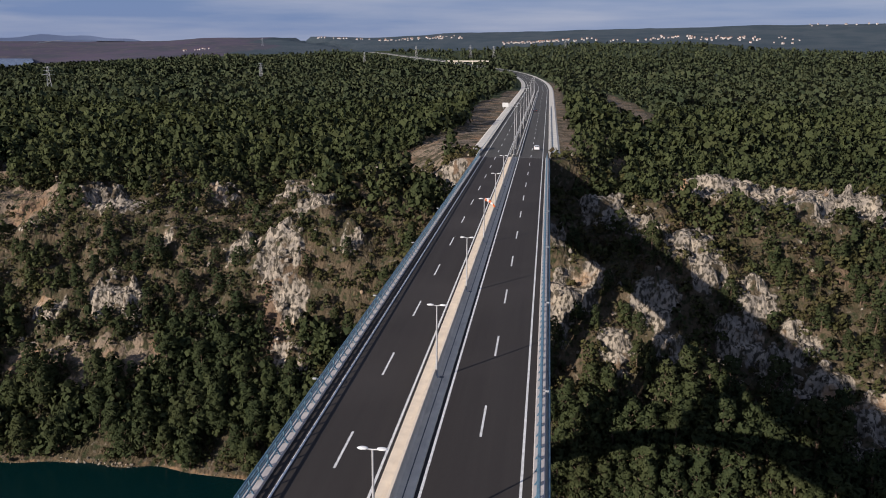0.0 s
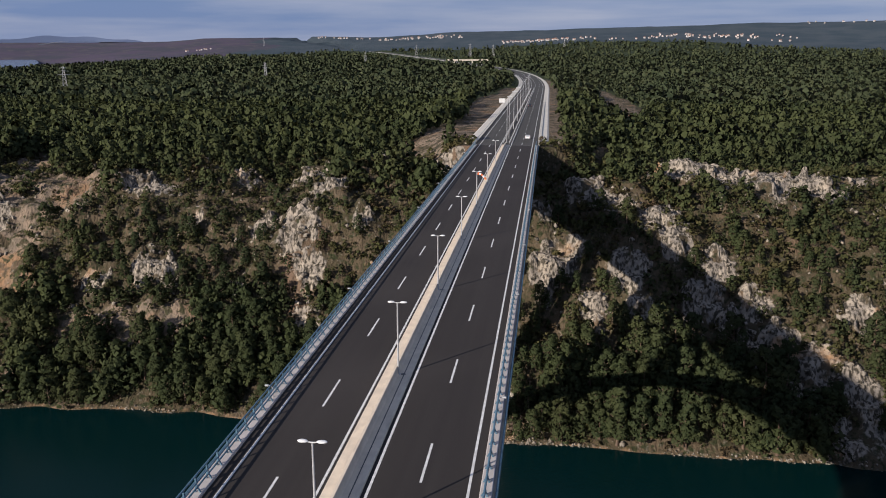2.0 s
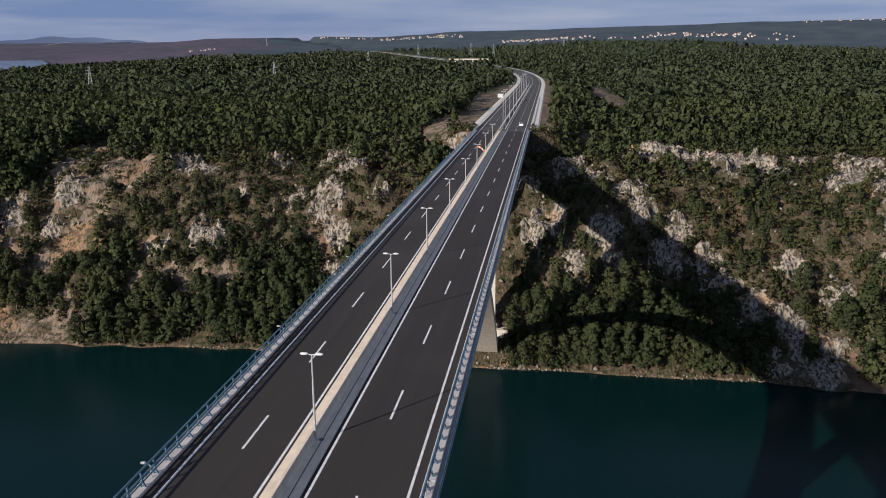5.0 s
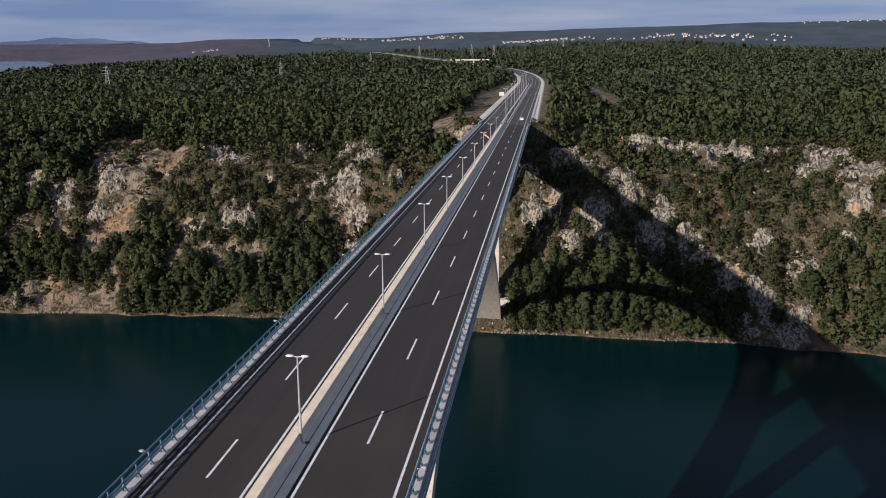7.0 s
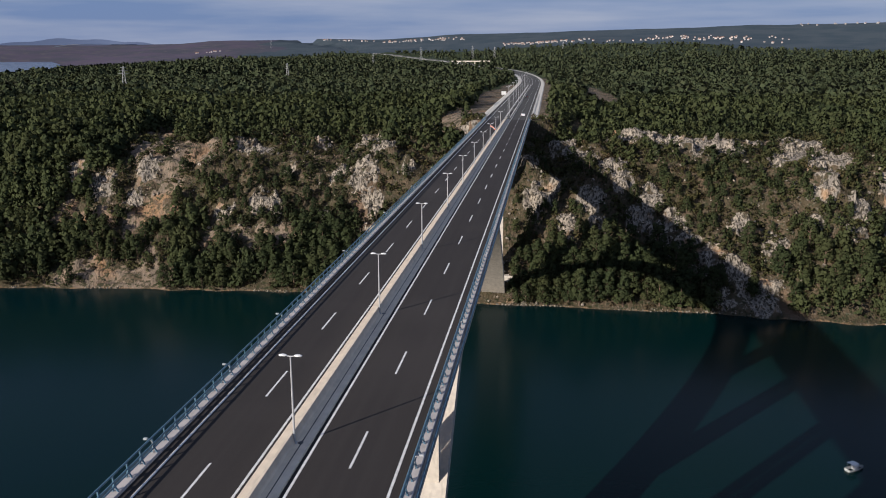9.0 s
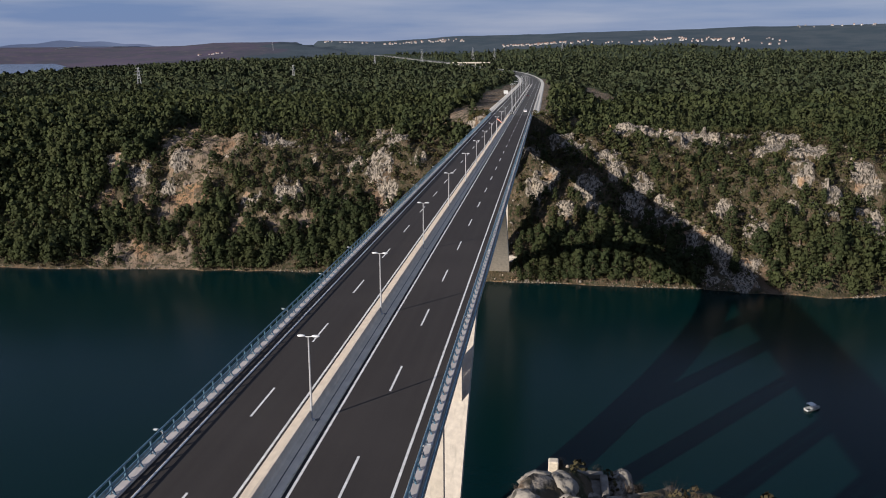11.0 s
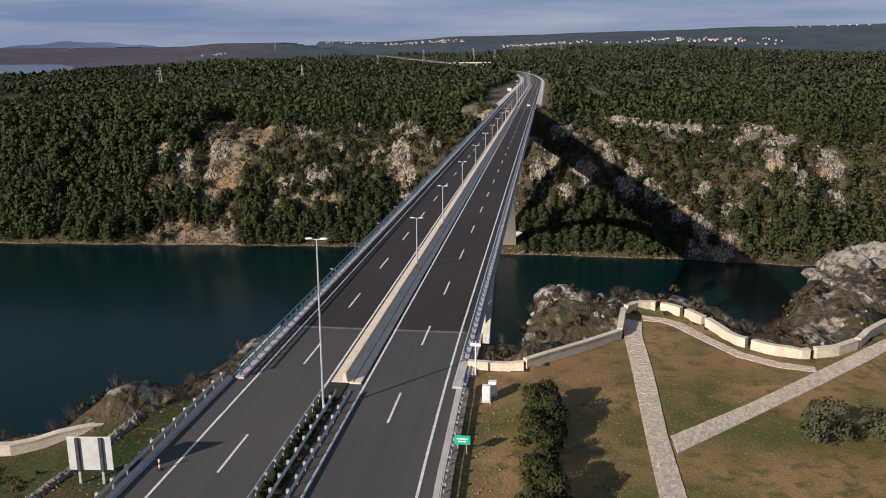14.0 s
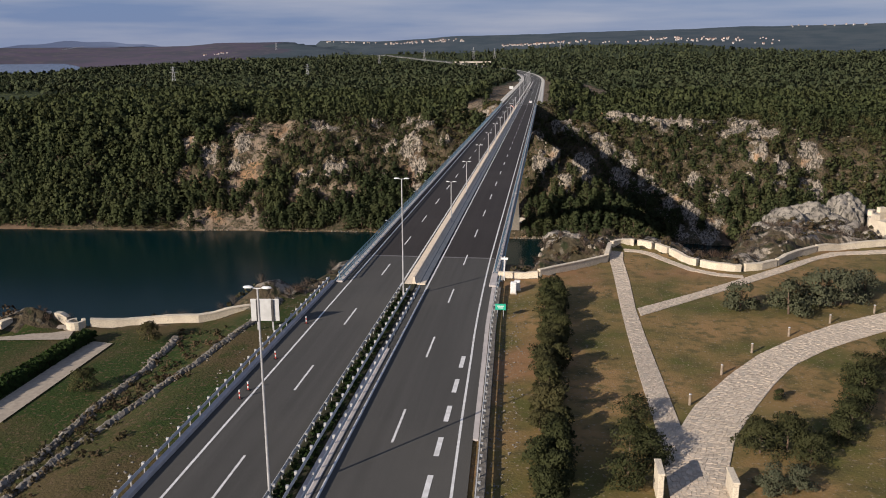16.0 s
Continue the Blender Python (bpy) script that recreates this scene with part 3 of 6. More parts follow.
kinds[(kinds == 1) & (mid[:, 0] < -11)] = 5
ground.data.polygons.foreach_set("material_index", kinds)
tagged(ground, "scrubby limestone karst with river cliffs, lawns and woods", "ground", kind="structure")
water = mesh_object("water", [(-4900, -600, 0), (4900, -600, 0), (4900, 175, 0), (-4900, 175, 0)], [(0, 1, 2, 3)], WATER)
tagged(water, "deep green river water in the gorge", "river", kind="structure")

# ---- bridge ----
bridge = tagged(new("bridge"), "concrete motorway arch bridge over a green river", "bridge", kind="structure")
ys = np.linspace(SOUTH_END, NORTH, 56)
sweep("deck", ys, [(-11.2, -0.15), (-10.9, -0.15), (-9.98, -0.04), (9.98, -0.04), (10.9, -0.15), (11.2, -0.15), (11.2, -0.7), (10.8, -0.9), (4.8, -1.3), (4.0, -4.2), (-4.0, -4.2), (-4.8, -1.3), (-10.8, -0.9), (-11.2, -0.7)], CONCRETE, bridge)
yb, ya = np.linspace(SOUTH, NORTH, 54), np.linspace(SOUTH_END, SOUTH, 4)
for s in (-1, 1):
    sweep("carriageway", yb, [(s * 1.42, 0.0), (s * 9.98, 0.0)][::s], ASPHALT, bridge, False)
    sweep("carriageway", ya, [(s * 1.42, 0.0), (s * 9.98, 0.0)][::s], ASPHALT_OLD, bridge, False)
sweep("median_slab", ys, [(-1.44, -0.03), (-1.42, 0.16), (1.4, 0.16), (1.42, -0.03)], SLAB, bridge)
sweep("median_wall", ys, [(-0.42, 0.16), (-0.3, 0.4), (-0.24, 1.03), (0.0, 1.03), (0.06, 0.4), (0.18, 0.16)], SLAB, bridge)
sweep("drain_groove", ys, [(0.62, 0.164), (0.72, 0.164)], DARK_STEEL, bridge, False)
for s in (-1, 1):
    sweep("kerb_beam", ys, [(s * 9.94, -0.02), (s * 9.97, 0.16), (s * 10.03, 0.2), (s * 10.82, 0.2), (s * 10.88, 0.16), (s * 10.9, -0.14)][::s], KERB, bridge)
    sweep("edge_pipe", ys, [(s * 11.2 + 0.11 * math.cos(t), 0.02 + 0.16 * math.sin(t)) for t in (2 * math.pi * k / 6 for k in range(6))], STEEL_BLUE, bridge)
for y in (SOUTH, NORTH - 0.55):
    for a, b in ((-9.7, -1.46), (1.46, 9.7)):
        sweep("expansion_joint", np.array([y, y + 0.55]), [(a, 0.006), (b, 0.006)], JOINT, bridge, False)

ARCH_A, ARCH_B = -48.0, 156.0


def arch_z(y):
    u = (y - (ARCH_A + ARCH_B) / 2) / ((ARCH_B - ARCH_A) / 2)
    return 5 + 50.5 * (1 - u * u)


v, f = [], []
for y in np.linspace(ARCH_A, ARCH_B, 41):
    for px, pz in ((-4.5, -1.7), (4.5, -1.7), (4.5, 1.7), (-4.5, 1.7)):
        v.append((px, y, arch_z(y) + pz))
for i in range(40):
    for j in range(4):
        a, b = i * 4 + j, i * 4 + (j + 1) % 4
        f.append((a, b, b + 4, a + 4))
mesh_object("arch", v, f, CONCRETE, bridge)
for y in (-118, -88, -57, -27, 1, 107, 135, 164, 195, 222):
    foot = arch_z(y) if ARCH_A < y < ARCH_B else min(float(ground_z(px, y)) for px in (-4, 0, 4)) - 2
    for px in (-2.0, 2.0):
        bm = bmesh.new()
        w0, w1 = (1.2, 1.05)
        rings = [[bm.verts.new((px + a * w, y + b * 0.95, z)) for a, b in ((-1, -1), (1, -1), (1, 1), (-1, 1))] for w, z in ((w0, foot), (w1, float(deck_z(y)) - 4.1))]
        for k in range(4):
            bm.faces.new((rings[0][k], rings[0][(k + 1) % 4], rings[1][(k + 1) % 4], rings[1][k]))
        part("pier", bm, CONCRETE, bridge)
for y0, y1 in ((SOUTH - 3, SOUTH + 0.4), (NORTH - 0.4, NORTH + 3)):
    part("abutment", box_bm(-11.2, 11.2, y0, y1, 42, float(deck_z(y0)) - 0.75), CONCRETE, bridge)
part("footing", box_bm(-6.5, 7.5, 161, 168, 2, float(ground_z(7.5, 164)) + 0.6, 0.1), CONCRETE, bridge)
# wing walls
for s in (-1, 1):
    part("wing_wall", box_bm(s * 11.3 - 0.3, s * 11.3 + 0.3, NORTH, NORTH + 16, 52, float(deck_z(NORTH)) + 0.1, 0.03), CONCRETE, bridge)
    part("wing_wall", box_bm(s * 11.3 - 0.3, s * 11.3 + 0.3, SOUTH - 12, SOUTH, 55, float(deck_z(SOUTH)) + 0.1, 0.03), CONCRETE, bridge)


# ---- railings of the bridge ----
def railing_post_mesh():
    bm = bmesh.new()
    for x0, z0, x1, z1, t in ((0.2, 0.2, 0.04, 0.82, 0.06), (0.04, 0.8, 0.12, 1.44, 0.055), (-0.22, 0.2, 0.0, 0.62, 0.045)):
        c = [bm.verts.new((x + dx, yy, z)) for x, z in ((x0, z0), (x1, z1)) for dx, yy in ((-t, -0.07), (t, -0.07), (t, 0.07), (-t, 0.07))]
        for q in ((3, 2, 1, 0), (4, 5, 6, 7), (0, 1, 5, 4), (1, 2, 6, 5), (2, 3, 7, 6), (3, 0, 4, 7)):
            bm.faces.new([c[k] for k in q])
    bmesh.ops.recalc_face_normals(bm, faces=bm.faces)
    me = bpy.data.meshes.new("post")
    bm.to_mesh(me)
    bm.free()
    me.materials.append(STEEL_BLUE)
    return me


POST = railing_post_mesh()
for s in (-1, 1):
    ends = ys if s < 0 else np.linspace(EAST_END, NORTH, 56)
    rail = tagged(new("railing"), "blue painted steel bridge railing on a concrete kerb", "railing", "railings of the bridge", "structure")
    for x, z, r in ((10.46, 1.44, 0.085), (10.38, 0.93, 0.075), (10.34, 0.6, 0.075)):
        ring = [(s * x + r * math.cos(t), z + r * math.sin(t)) for t in (2 * math.pi * k / 6 for k in range(6))]
        sweep("rail", ends, ring, STEEL_BLUE, rail)
    for k in range(204):
        y = ends[0] + 0.5 + 2.0 * k
        if y > NORTH:
            break
        ob = placed("post", POST, rail)
        ob.matrix_basis = Matrix.Translation((s * 10.35, y, float(deck_z(y)))) @ Matrix.Rotation(math.pi if s < 0 else 0, 4, "Z")


def deck_lamp(x, y, s):
    """A small lamp that leans out over the railing."""
    ob = tagged(new("railing_lamp"), "small grey lamp on a bent arm outside the blue railing", "lamp", "lamps on the railings")
    ob.location = (x, y, float(deck_z(y)))
    part("arm", tube_bm([(0, 0, 0.2), (0, 0, 1.1), (s * 0.2, 0, 1.3), (s * 0.6, 0, 1.36)], [0.05, 0.045, 0.04, 0.035], 6), POLE, ob)
    bm = box_bm(s * 0.55 - 0.18, s * 0.55 + 0.2, -0.13, 0.13, 1.3, 1.42, 0.04)
    part("head", bm, GALVANISED, ob)
    part("glass", box_bm(s * 0.56 - 0.12, s * 0.56 + 0.14, -0.09, 0.09, 1.275, 1.3), LAMP_GLASS, ob)
    return ob


for y in (-127.0, -95.0, -63.0, -31.5, 0.0, 32.0, 64.0, 91.5, 121.5, 152.0, 182.0, 212.0):
    deck_lamp(-10.4, y, -1)
    deck_lamp(10.4, y, 1)
deck_lamp(-10.4, -79.0, -1)


# ---- roads ----
def run(a, b, step=10.0):
    return np.linspace(a, b, max(3, int(abs(b - a) / step) + 1))


rs = np.concatenate([run(NORTH, 1400, 14), run(1440, 4480, 60)])
road = sweep("road", rs, [(-10.8, 0.0), (10.8, 0.0)], ASPHALT_OLD, None, False)
tagged(road, "grey asphalt motorway curving away into the woods", "road", kind="structure")
for s in (-1, 1):
    verge = sweep("verge", run(NORTH + 14, 1000, 14), [(s * 10.8, 0.02), (s * 14.0, 0.05), (s * 15.0, -0.4)][::s], VERGE, None, False)
    tagged(verge, "pale gravel verge beside the motorway", "verge", kind="structure")
    verge = sweep("verge", np.concatenate([run(1000, 1400, 14), run(1440, 4480, 60)]), [(s * 10.8, 0.02), (s * 14.0, 0.05), (s * 15.0, -0.4)][::s], VERGE, None, False)
    tagged(verge, "pale gravel verge beside the motorway", "verge", kind="structure")
rs = run(-330, SOUTH_END, 4)
road = sweep("road", rs, [(-11.0, -0.25), (-11.0, 0.0), (lambda y: east_line(y) + 1.1, 0.0), (lambda y: east_line(y) + 1.1, -0.25)], ASPHALT_OLD, None, False)
tagged(road, "worn grey asphalt motorway leading onto the bridge", "road", kind="structure")


def stripe(ys, x, w, name="lane_line", label="solid white painted road line"):
    a = (lambda y: x(y) - w / 2) if callable(x) else x - w / 2
    b = (lambda y: x(y) + w / 2) if callable(x) else x + w / 2
    return tagged(sweep(name, ys, [(a, 0.012), (b, 0.012)], PAINT, None, False), label, "road line", kind="structure")


stripe(run(-330, 1200, 7), -8.98, 0.21)
stripe(run(-330, 1200, 7), -1.83, 0.21)
stripe(run(-330, 1200, 7), 1.81, 0.21)
stripe(run(-330, 1200, 7), east_line, 0.21)
for k in range(-14, 42):
    for x, a in ((-5.4, 49.97 + 19.0 * k - (2.94 if k < -11 else 0.0)), (5.45, 56.77 + 19.0 * k)):
        stripe(np.array([a, a + 3.15, a + 6.3]), x, 0.2, "lane_dash", "white painted lane dash on the motorway")
for k in range(16):
    a = -192.7 - 6.13 * k
    stripe(np.array([a, a + 1.6, a + 3.2]), 9.22, 0.42, "exit_dash", "broad white dash of an exit lane")

# ---- gutter of the south approach ----
g = lambda o: (lambda y: float(east_line(y)) + 1.1 + o)
kerb = sweep("gutter", run(-208, SOUTH_END, 3), [(g(0.0), -0.1), (g(0.0), 0.03), (g(0.45), 0.03), (g(0.45), -0.1)], KERB)
tagged(kerb, "pale concrete gutter strip beside the motorway", "gutter", kind="structure")
kerb = sweep("kerb", run(-330, SOUTH_END, 3), [(-11.55, -0.1), (-11.52, 0.3), (-11.05, 0.3), (-11.0, -0.1)], KERB)
tagged(kerb, "pale raised concrete kerb along the motorway", "kerb", kind="structure")
strip = sweep("stone_strip", run(-330, SOUTH_END, 2), [(g(0.47), -0.1), (g(0.5), 0.1), (g(1.2), 0.06), (g(1.25), -0.15)], RUBBLE)
tagged(strip, "rubble stone drainage strip under the guardrail", "gutter", kind="structure")


# ---- guardrails ----
def guard_post_mesh():
    bm = box_bm(-0.03, 0.03, -0.06, 0.06, -0.2, 0.78)
    other = box_bm(-0.16, 0.05, -0.09, 0.09, 0.5, 0.8)
    me = bpy.data.meshes.new("tmp")
    other.to_mesh(me)
    bm.from_mesh(me)
    bpy.data.meshes.remove(me)
    other.free()
    me = bpy.data.meshes.new("post")
    bm.to_mesh(me)
    bm.free()
    me.materials.append(GALVANISED)
    return me


GUARD_POST = guard_post_mesh()


def guardrail(a, b, x, s, gap=2.0, step=4.0, label="galvanised steel motorway guardrail"):
    """A W-beam on posts from a to b; s: the side on which the road lies."""
    ob = tagged(new("guardrail"), label, "guardrail", "guardrails of the motorway", "structure")
    at = x if callable(x) else (lambda y: x)
    prof = [(0.0, 0.44), (0.06, 0.49), (0.0, 0.56), (0.0, 0.64), (0.06, 0.71), (0.0, 0.76)]
    ring = prof + [(px - 0.02, pz) for px, pz in reversed(prof)]
    sweep("beam", run(a, b, step), [((lambda y, px=px: float(at(y)) + s * px), pz) for px, pz in ring][::-s], GALVANISED, ob)
    k = 0
    while gap and a + gap * k <= b:
        y = a + gap * k
        cx, cz = road_line(y)
        p = placed("post", GUARD_POST, ob)
        p.matrix_basis = Matrix.Translation((float(cx) + float(at(y)) - s * 0.1, y, float(cz))) @ Matrix.Rotation(0 if s > 0 else math.pi, 4, "Z")
        k += 1
    return ob


guardrail(-300, SOUTH_END, lambda y: float(east_line(y)) + 1.75, -1)
guardrail(-300, SOUTH_END, -11.75, 1)
guardrail(-300, SOUTH_END - 3, -1.45, -1)
guardrail(-300, SOUTH_END - 3, -0.15, 1)
guardrail(-300, SOUTH_END - 3, 1.1, 1)
guardrail(NORTH + 4, 700, -1.2, -1, 4.0, 8)
guardrail(NORTH + 4, 700, 1.2, 1, 4.0, 8)
guardrail(NORTH, 500, -11.2, 1, 4.0, 8)
guardrail(NORTH, 500, 11.2, -1, 4.0, 8)


# ---- street lamps ----
def street_lamp(h):
    ob = tagged(new("street_lamp"), "tall grey steel street lamp with two pale heads on the median", "street lamp", "street lamps on the median")
    part("pole", tube_bm([(0, 0, 0.1), (0, 0, 0.5), (0, 0, h)], [0.13, 0.11, 0.065], 10), POLE, ob)
    part("cover", tube_bm([(0.5, 0, 0.17), (0.5, 0, 0.19)], [0.24, 0.24], 12), DARK_STEEL, ob, "dark round inspection cover")
    part("base", box_bm(-0.22, 0.22, -0.22, 0.22, 0.1, 0.2, 0.02), POLE, ob)
    part("crossarm", tube_bm([(-0.36, 0, h + 0.04), (0, 0, h), (0.36, 0, h + 0.04)], [0.04, 0.055, 0.04], 6), POLE, ob)
    for s in (-1, 1):
        bm = bmesh.new()
        bmesh.ops.create_uvsphere(bm, u_segments=12, v_segments=6, radius=1.0)
        bmesh.ops.scale(bm, vec=(0.36, 0.19, 0.11), verts=bm.verts)
        for q in bm.verts:
            q.co.z = max(q.co.z, -0.04)
        bmesh.ops.translate(bm, vec=(s * 0.62, 0, h + 0.08), verts=bm.verts)
        head = part("head", bm, LAMP_WHITE, ob)
        part("glass", box_bm(s * 0.62 - 0.22, s * 0.62 + 0.22, -0.11, 0.11, h + 0.012, h + 0.042), LAMP_GLASS, head)
    return ob


short, tall = street_lamp(7.55), street_lamp(15.2)
spots = [-121.3, -91.9, -57.9, -24.0, 9.6, 39.0, 68.8, 98.9, 128.6, 158.3, 188.0]
short.matrix_basis = Matrix.Translation((0.1, spots[0], float(deck_z(spots[0]))))
for y in spots[1:]:
    copy_thing(short, Matrix.Translation((0.1, y, float(deck_z(y)))))
tall.matrix_basis = Matrix.Translation((-0.45, -169.7, float(deck_z(-169.7))))
for y in (-218.7, 252.0, 268.0, 308.0, 348.0, 388.0, 428.0, 468.0, 508.0, 548.0, 588.0):
    cx, cz = road_line(y)
    copy_thing(tall, Matrix.Translation((float(cx) - (1.35 if y < 0 else 0.0), y, float(cz))))


# ---- plants ----
def turned(rng, n):
    """Random turns about the upright, as (n, 2, 2)."""
    a = rng.uniform(0, 2 * math.pi, n)
    return np.stack([np.stack([np.cos(a), -np.sin(a)], -1), np.stack([np.sin(a), np.cos(a)], -1)], 1)


def crown(rng, leaves, size, shape, lobes=7, low=0.25):
    """A crown of height 1: leaf clumps as quads on several lobes. shape: width against height."""
    t = rng.uniform(low, 0.92, lobes)
    a = rng.uniform(0, 2 * math.pi, lobes)
    reach = shape * 0.36 * np.sqrt(np.clip(1.08 - t, 0.05, 1)) * rng.uniform(0.5, 1.1, lobes)
    centre = np.stack([reach * np.cos(a), reach * np.sin(a), t], 1)
    centre[0] = (0, 0, 0.8)
    radius = rng.uniform(0.16, 0.27, lobes) * (0.6 + 0.5 * shape)
    which = rng.integers(0, lobes, leaves)
    out = rng.normal(size=(leaves, 3))
    out[:, 2] = np.abs(out[:, 2]) * 0.9 - 0.25
    out /= np.linalg.norm(out, axis=1, keepdims=True)
    p = centre[which] + out * (radius[which] * rng.uniform(0.65, 1.08, leaves))[:, None] * np.array([1, 1, 0.8])
    p[:, 2] = np.clip(p[:, 2], 0.04, 1)
    face = out + rng.normal(size=(leaves, 3)) * 0.55
    face /= np.linalg.norm(face, axis=1, keepdims=True)
    u = np.cross(face, rng.normal(size=(leaves, 3)))
    u /= np.linalg.norm(u, axis=1, keepdims=True)
    w = np.cross(face, u)
    s = (size * rng.uniform(0.6, 1.35, leaves))[:, None]
    k = rng.uniform(0.55, 1.0, leaves)[:, None]
    quads = np.stack([p - u * s - w * s * k * 0.6, p + u * s * 0.9 - w * s * k, p + u * s + w * s * k * 0.7, p - u * s * 0.8 + w * s * k], 1)
    return faced(quads, out + 0.9 * (p - np.array([0, 0, 0.3])) / (0.3 + 0.4 * shape))


def pine(rng, leaves, size, shape, tiers=20):
    """A pine crown of height 1: rounded tufts on a tapering, uneven cone."""
    t = np.linspace(0.2, 0.93, tiers) + rng.normal(size=tiers) * 0.02
    a = np.arange(tiers) * 2.4 + rng.normal(size=tiers) * 0.5
    wide = shape * 0.42 * np.clip(1.06 - t, 0.02, 1) ** 0.6 * np.clip(0.45 + 2.2 * t, 0, 1) * rng.uniform(0.45, 1.05, tiers)
    tuft = (0.085 + 0.1 * shape * np.clip(1.1 - t, 0.1, 1)) * rng.uniform(0.8, 1.25, tiers) * (20 / tiers) ** 0.25
    which = rng.integers(0, tiers, leaves)
    out = rng.normal(size=(leaves, 3))
    out[:, 2] = np.abs(out[:, 2]) - 0.35
    out += 0.5 * np.stack([np.cos(a[which]), np.sin(a[which]), 0 * t[which]], 1)
    out /= np.linalg.norm(out, axis=1, keepdims=True)
    p = np.stack([wide[which] * np.cos(a[which]), wide[which] * np.sin(a[which]), t[which]], 1)
    p += out * (tuft[which] * rng.uniform(0.75, 1.1, leaves))[:, None] * np.array([1, 1, 0.75])
    p[:, 2] = np.clip(p[:, 2], 0.05, 1.03)
    face = out + rng.normal(size=(leaves, 3)) * 0.22
    face /= np.linalg.norm(face, axis=1, keepdims=True)
    u = np.cross(face, rng.normal(size=(leaves, 3)))
    u /= np.linalg.norm(u, axis=1, keepdims=True)
    w = np.cross(face, u)
    s = (size * rng.uniform(0.6, 1.4, leaves))[:, None]
    k = rng.uniform(0.3, 0.6, leaves)[:, None] if leaves > 500 else rng.uniform(0.45, 0.9, leaves)[:, None]
    quads = np.stack([p - u * s - w * s * k * 0.6, p + u * s * 0.9 - w * s * k, p + u * s + w * s * k * 0.7, p - u * s * 0.8 + w * s * k], 1)
    return faced(quads, out + 0.5 * np.stack([np.cos(a[which]), np.sin(a[which]), 0.5 + 0 * t[which]], 1))


def planted(rng, templates, xs, ys, zs, heights):
    """Copies of crown templates joined as one array of quads."""
    out = []
    which = rng.integers(0, len(templates), len(xs))
    rot = turned(rng, len(xs))
    for i, t in enumerate(templates):
        m = which == i
        if not m.any():
            continue
        q = np.broadcast_to(t, (m.sum(), *t.shape)).copy()
        q[..., :3] *= heights[m][:, None, None, None]
        for j in (0, 3):
            q[..., j:j + 2] = np.einsum("nij,nabj->nabi", rot[m], q[..., j:j + 2])
        q[..., :3] += np.stack([xs[m], ys[m], zs[m]], 1)[:, None, None, :]
        out.append(q.reshape(-1, 4, 6))
    return np.concatenate(out)


def trunk_mesh(rng, h):
    lean = rng.normal(size=2) * 0.04
    pts = [(0, 0, -0.06), (lean[0], lean[1], 0.3), (lean[0] * 2.5, lean[1] * 2.5, 0.75)]
    bm = tube_bm(pts, [0.032, 0.024, 0.008], 6)
    for k in range(4):
        a, z = rng.uniform(0, 6.28), rng.uniform(0.3, 0.6)
        limb = tube_bm([(lean[0] * z * 3, lean[1] * z * 3, z), (0.17 * math.cos(a), 0.17 * math.sin(a), z + 0.14)], [0.013, 0.005], 5)
        me = bpy.data.meshes.new("tmp")
        limb.to_mesh(me)
        limb.free()
        bm.from_mesh(me)
        bpy.data.meshes.remove(me)
    me = bpy.data.meshes.new("trunk")
    bm.to_mesh(me)
    bm.free()
    me.materials.append(BARK)
    return me


rng = np.random.default_rng(21)
FINE = [pine(rng, 1050, 0.03, s, 28) for s in (0.55, 0.66, 0.78, 0.6, 0.85, 0.7)]
FINE_MESH = [quads_mesh("crown", q, PINE) for q in FINE]
TRUNKS = [trunk_mesh(rng, 1) for _ in range(3)]
MIDDLE = [pine(rng, 92, 0.066, s, 12) for s in (0.6, 0.7, 0.85, 0.65, 0.95, 0.75)]
COARSE = [pine(rng, 26, 0.12, s, 6) for s in (0.65, 0.75, 0.9, 0.7, 1.0)]
SPARSE = [pine(rng, 13, 0.2, s, 6) for s in (0.9, 1.1, 1.3)]
DISTANT = [pine(rng, 7, 0.3, s, 4) for s in (0.9, 1.2, 1.4)]


def clear_of_road(x, y, gap):
    cx, _ = road_line(y)
    return np.abs(x - cx) > gap + 45 * smooth((y - 1900) / 400)


def free_ground(x, y):
    """Where trees may stand on the far bank."""
    d = y - shore_north(x)
    bare = near_any(x, y, ROCKS_WEST, 0.85) + near_any(x, y, ROCKS_EAST, 1.0) + near_any(x, y, BARE, 1.0)
    dry = 0.7 * smooth((x - 60) / 30) * smooth((y - 168) / 14) * (1 - smooth((y - 248) / 15))      # open scrub on the east slope
    dry = np.maximum(dry, 0.75 * np.exp(-((x + 85) / 60) ** 2 - ((y - 222) / 18) ** 2))
    shade_gully = 0.6 * np.exp(-((x - 45) / 30) ** 2 - ((y - 215) / 14) ** 2)
    dry = np.maximum(dry, shade_gully)
    clearing = open_land(x, y) > 0.4 + 0.5 * bumps(x, y, 12, 4)
    ok = (d > 0.6) & (bare < 0.35) & (np.hypot(x, y) < wood_end(x, y)) & ((x > bay_edge(y) + 20) | (y < 1150))
    return ok, np.clip(1 - 0.9 * dry - clearing, 0, 1)


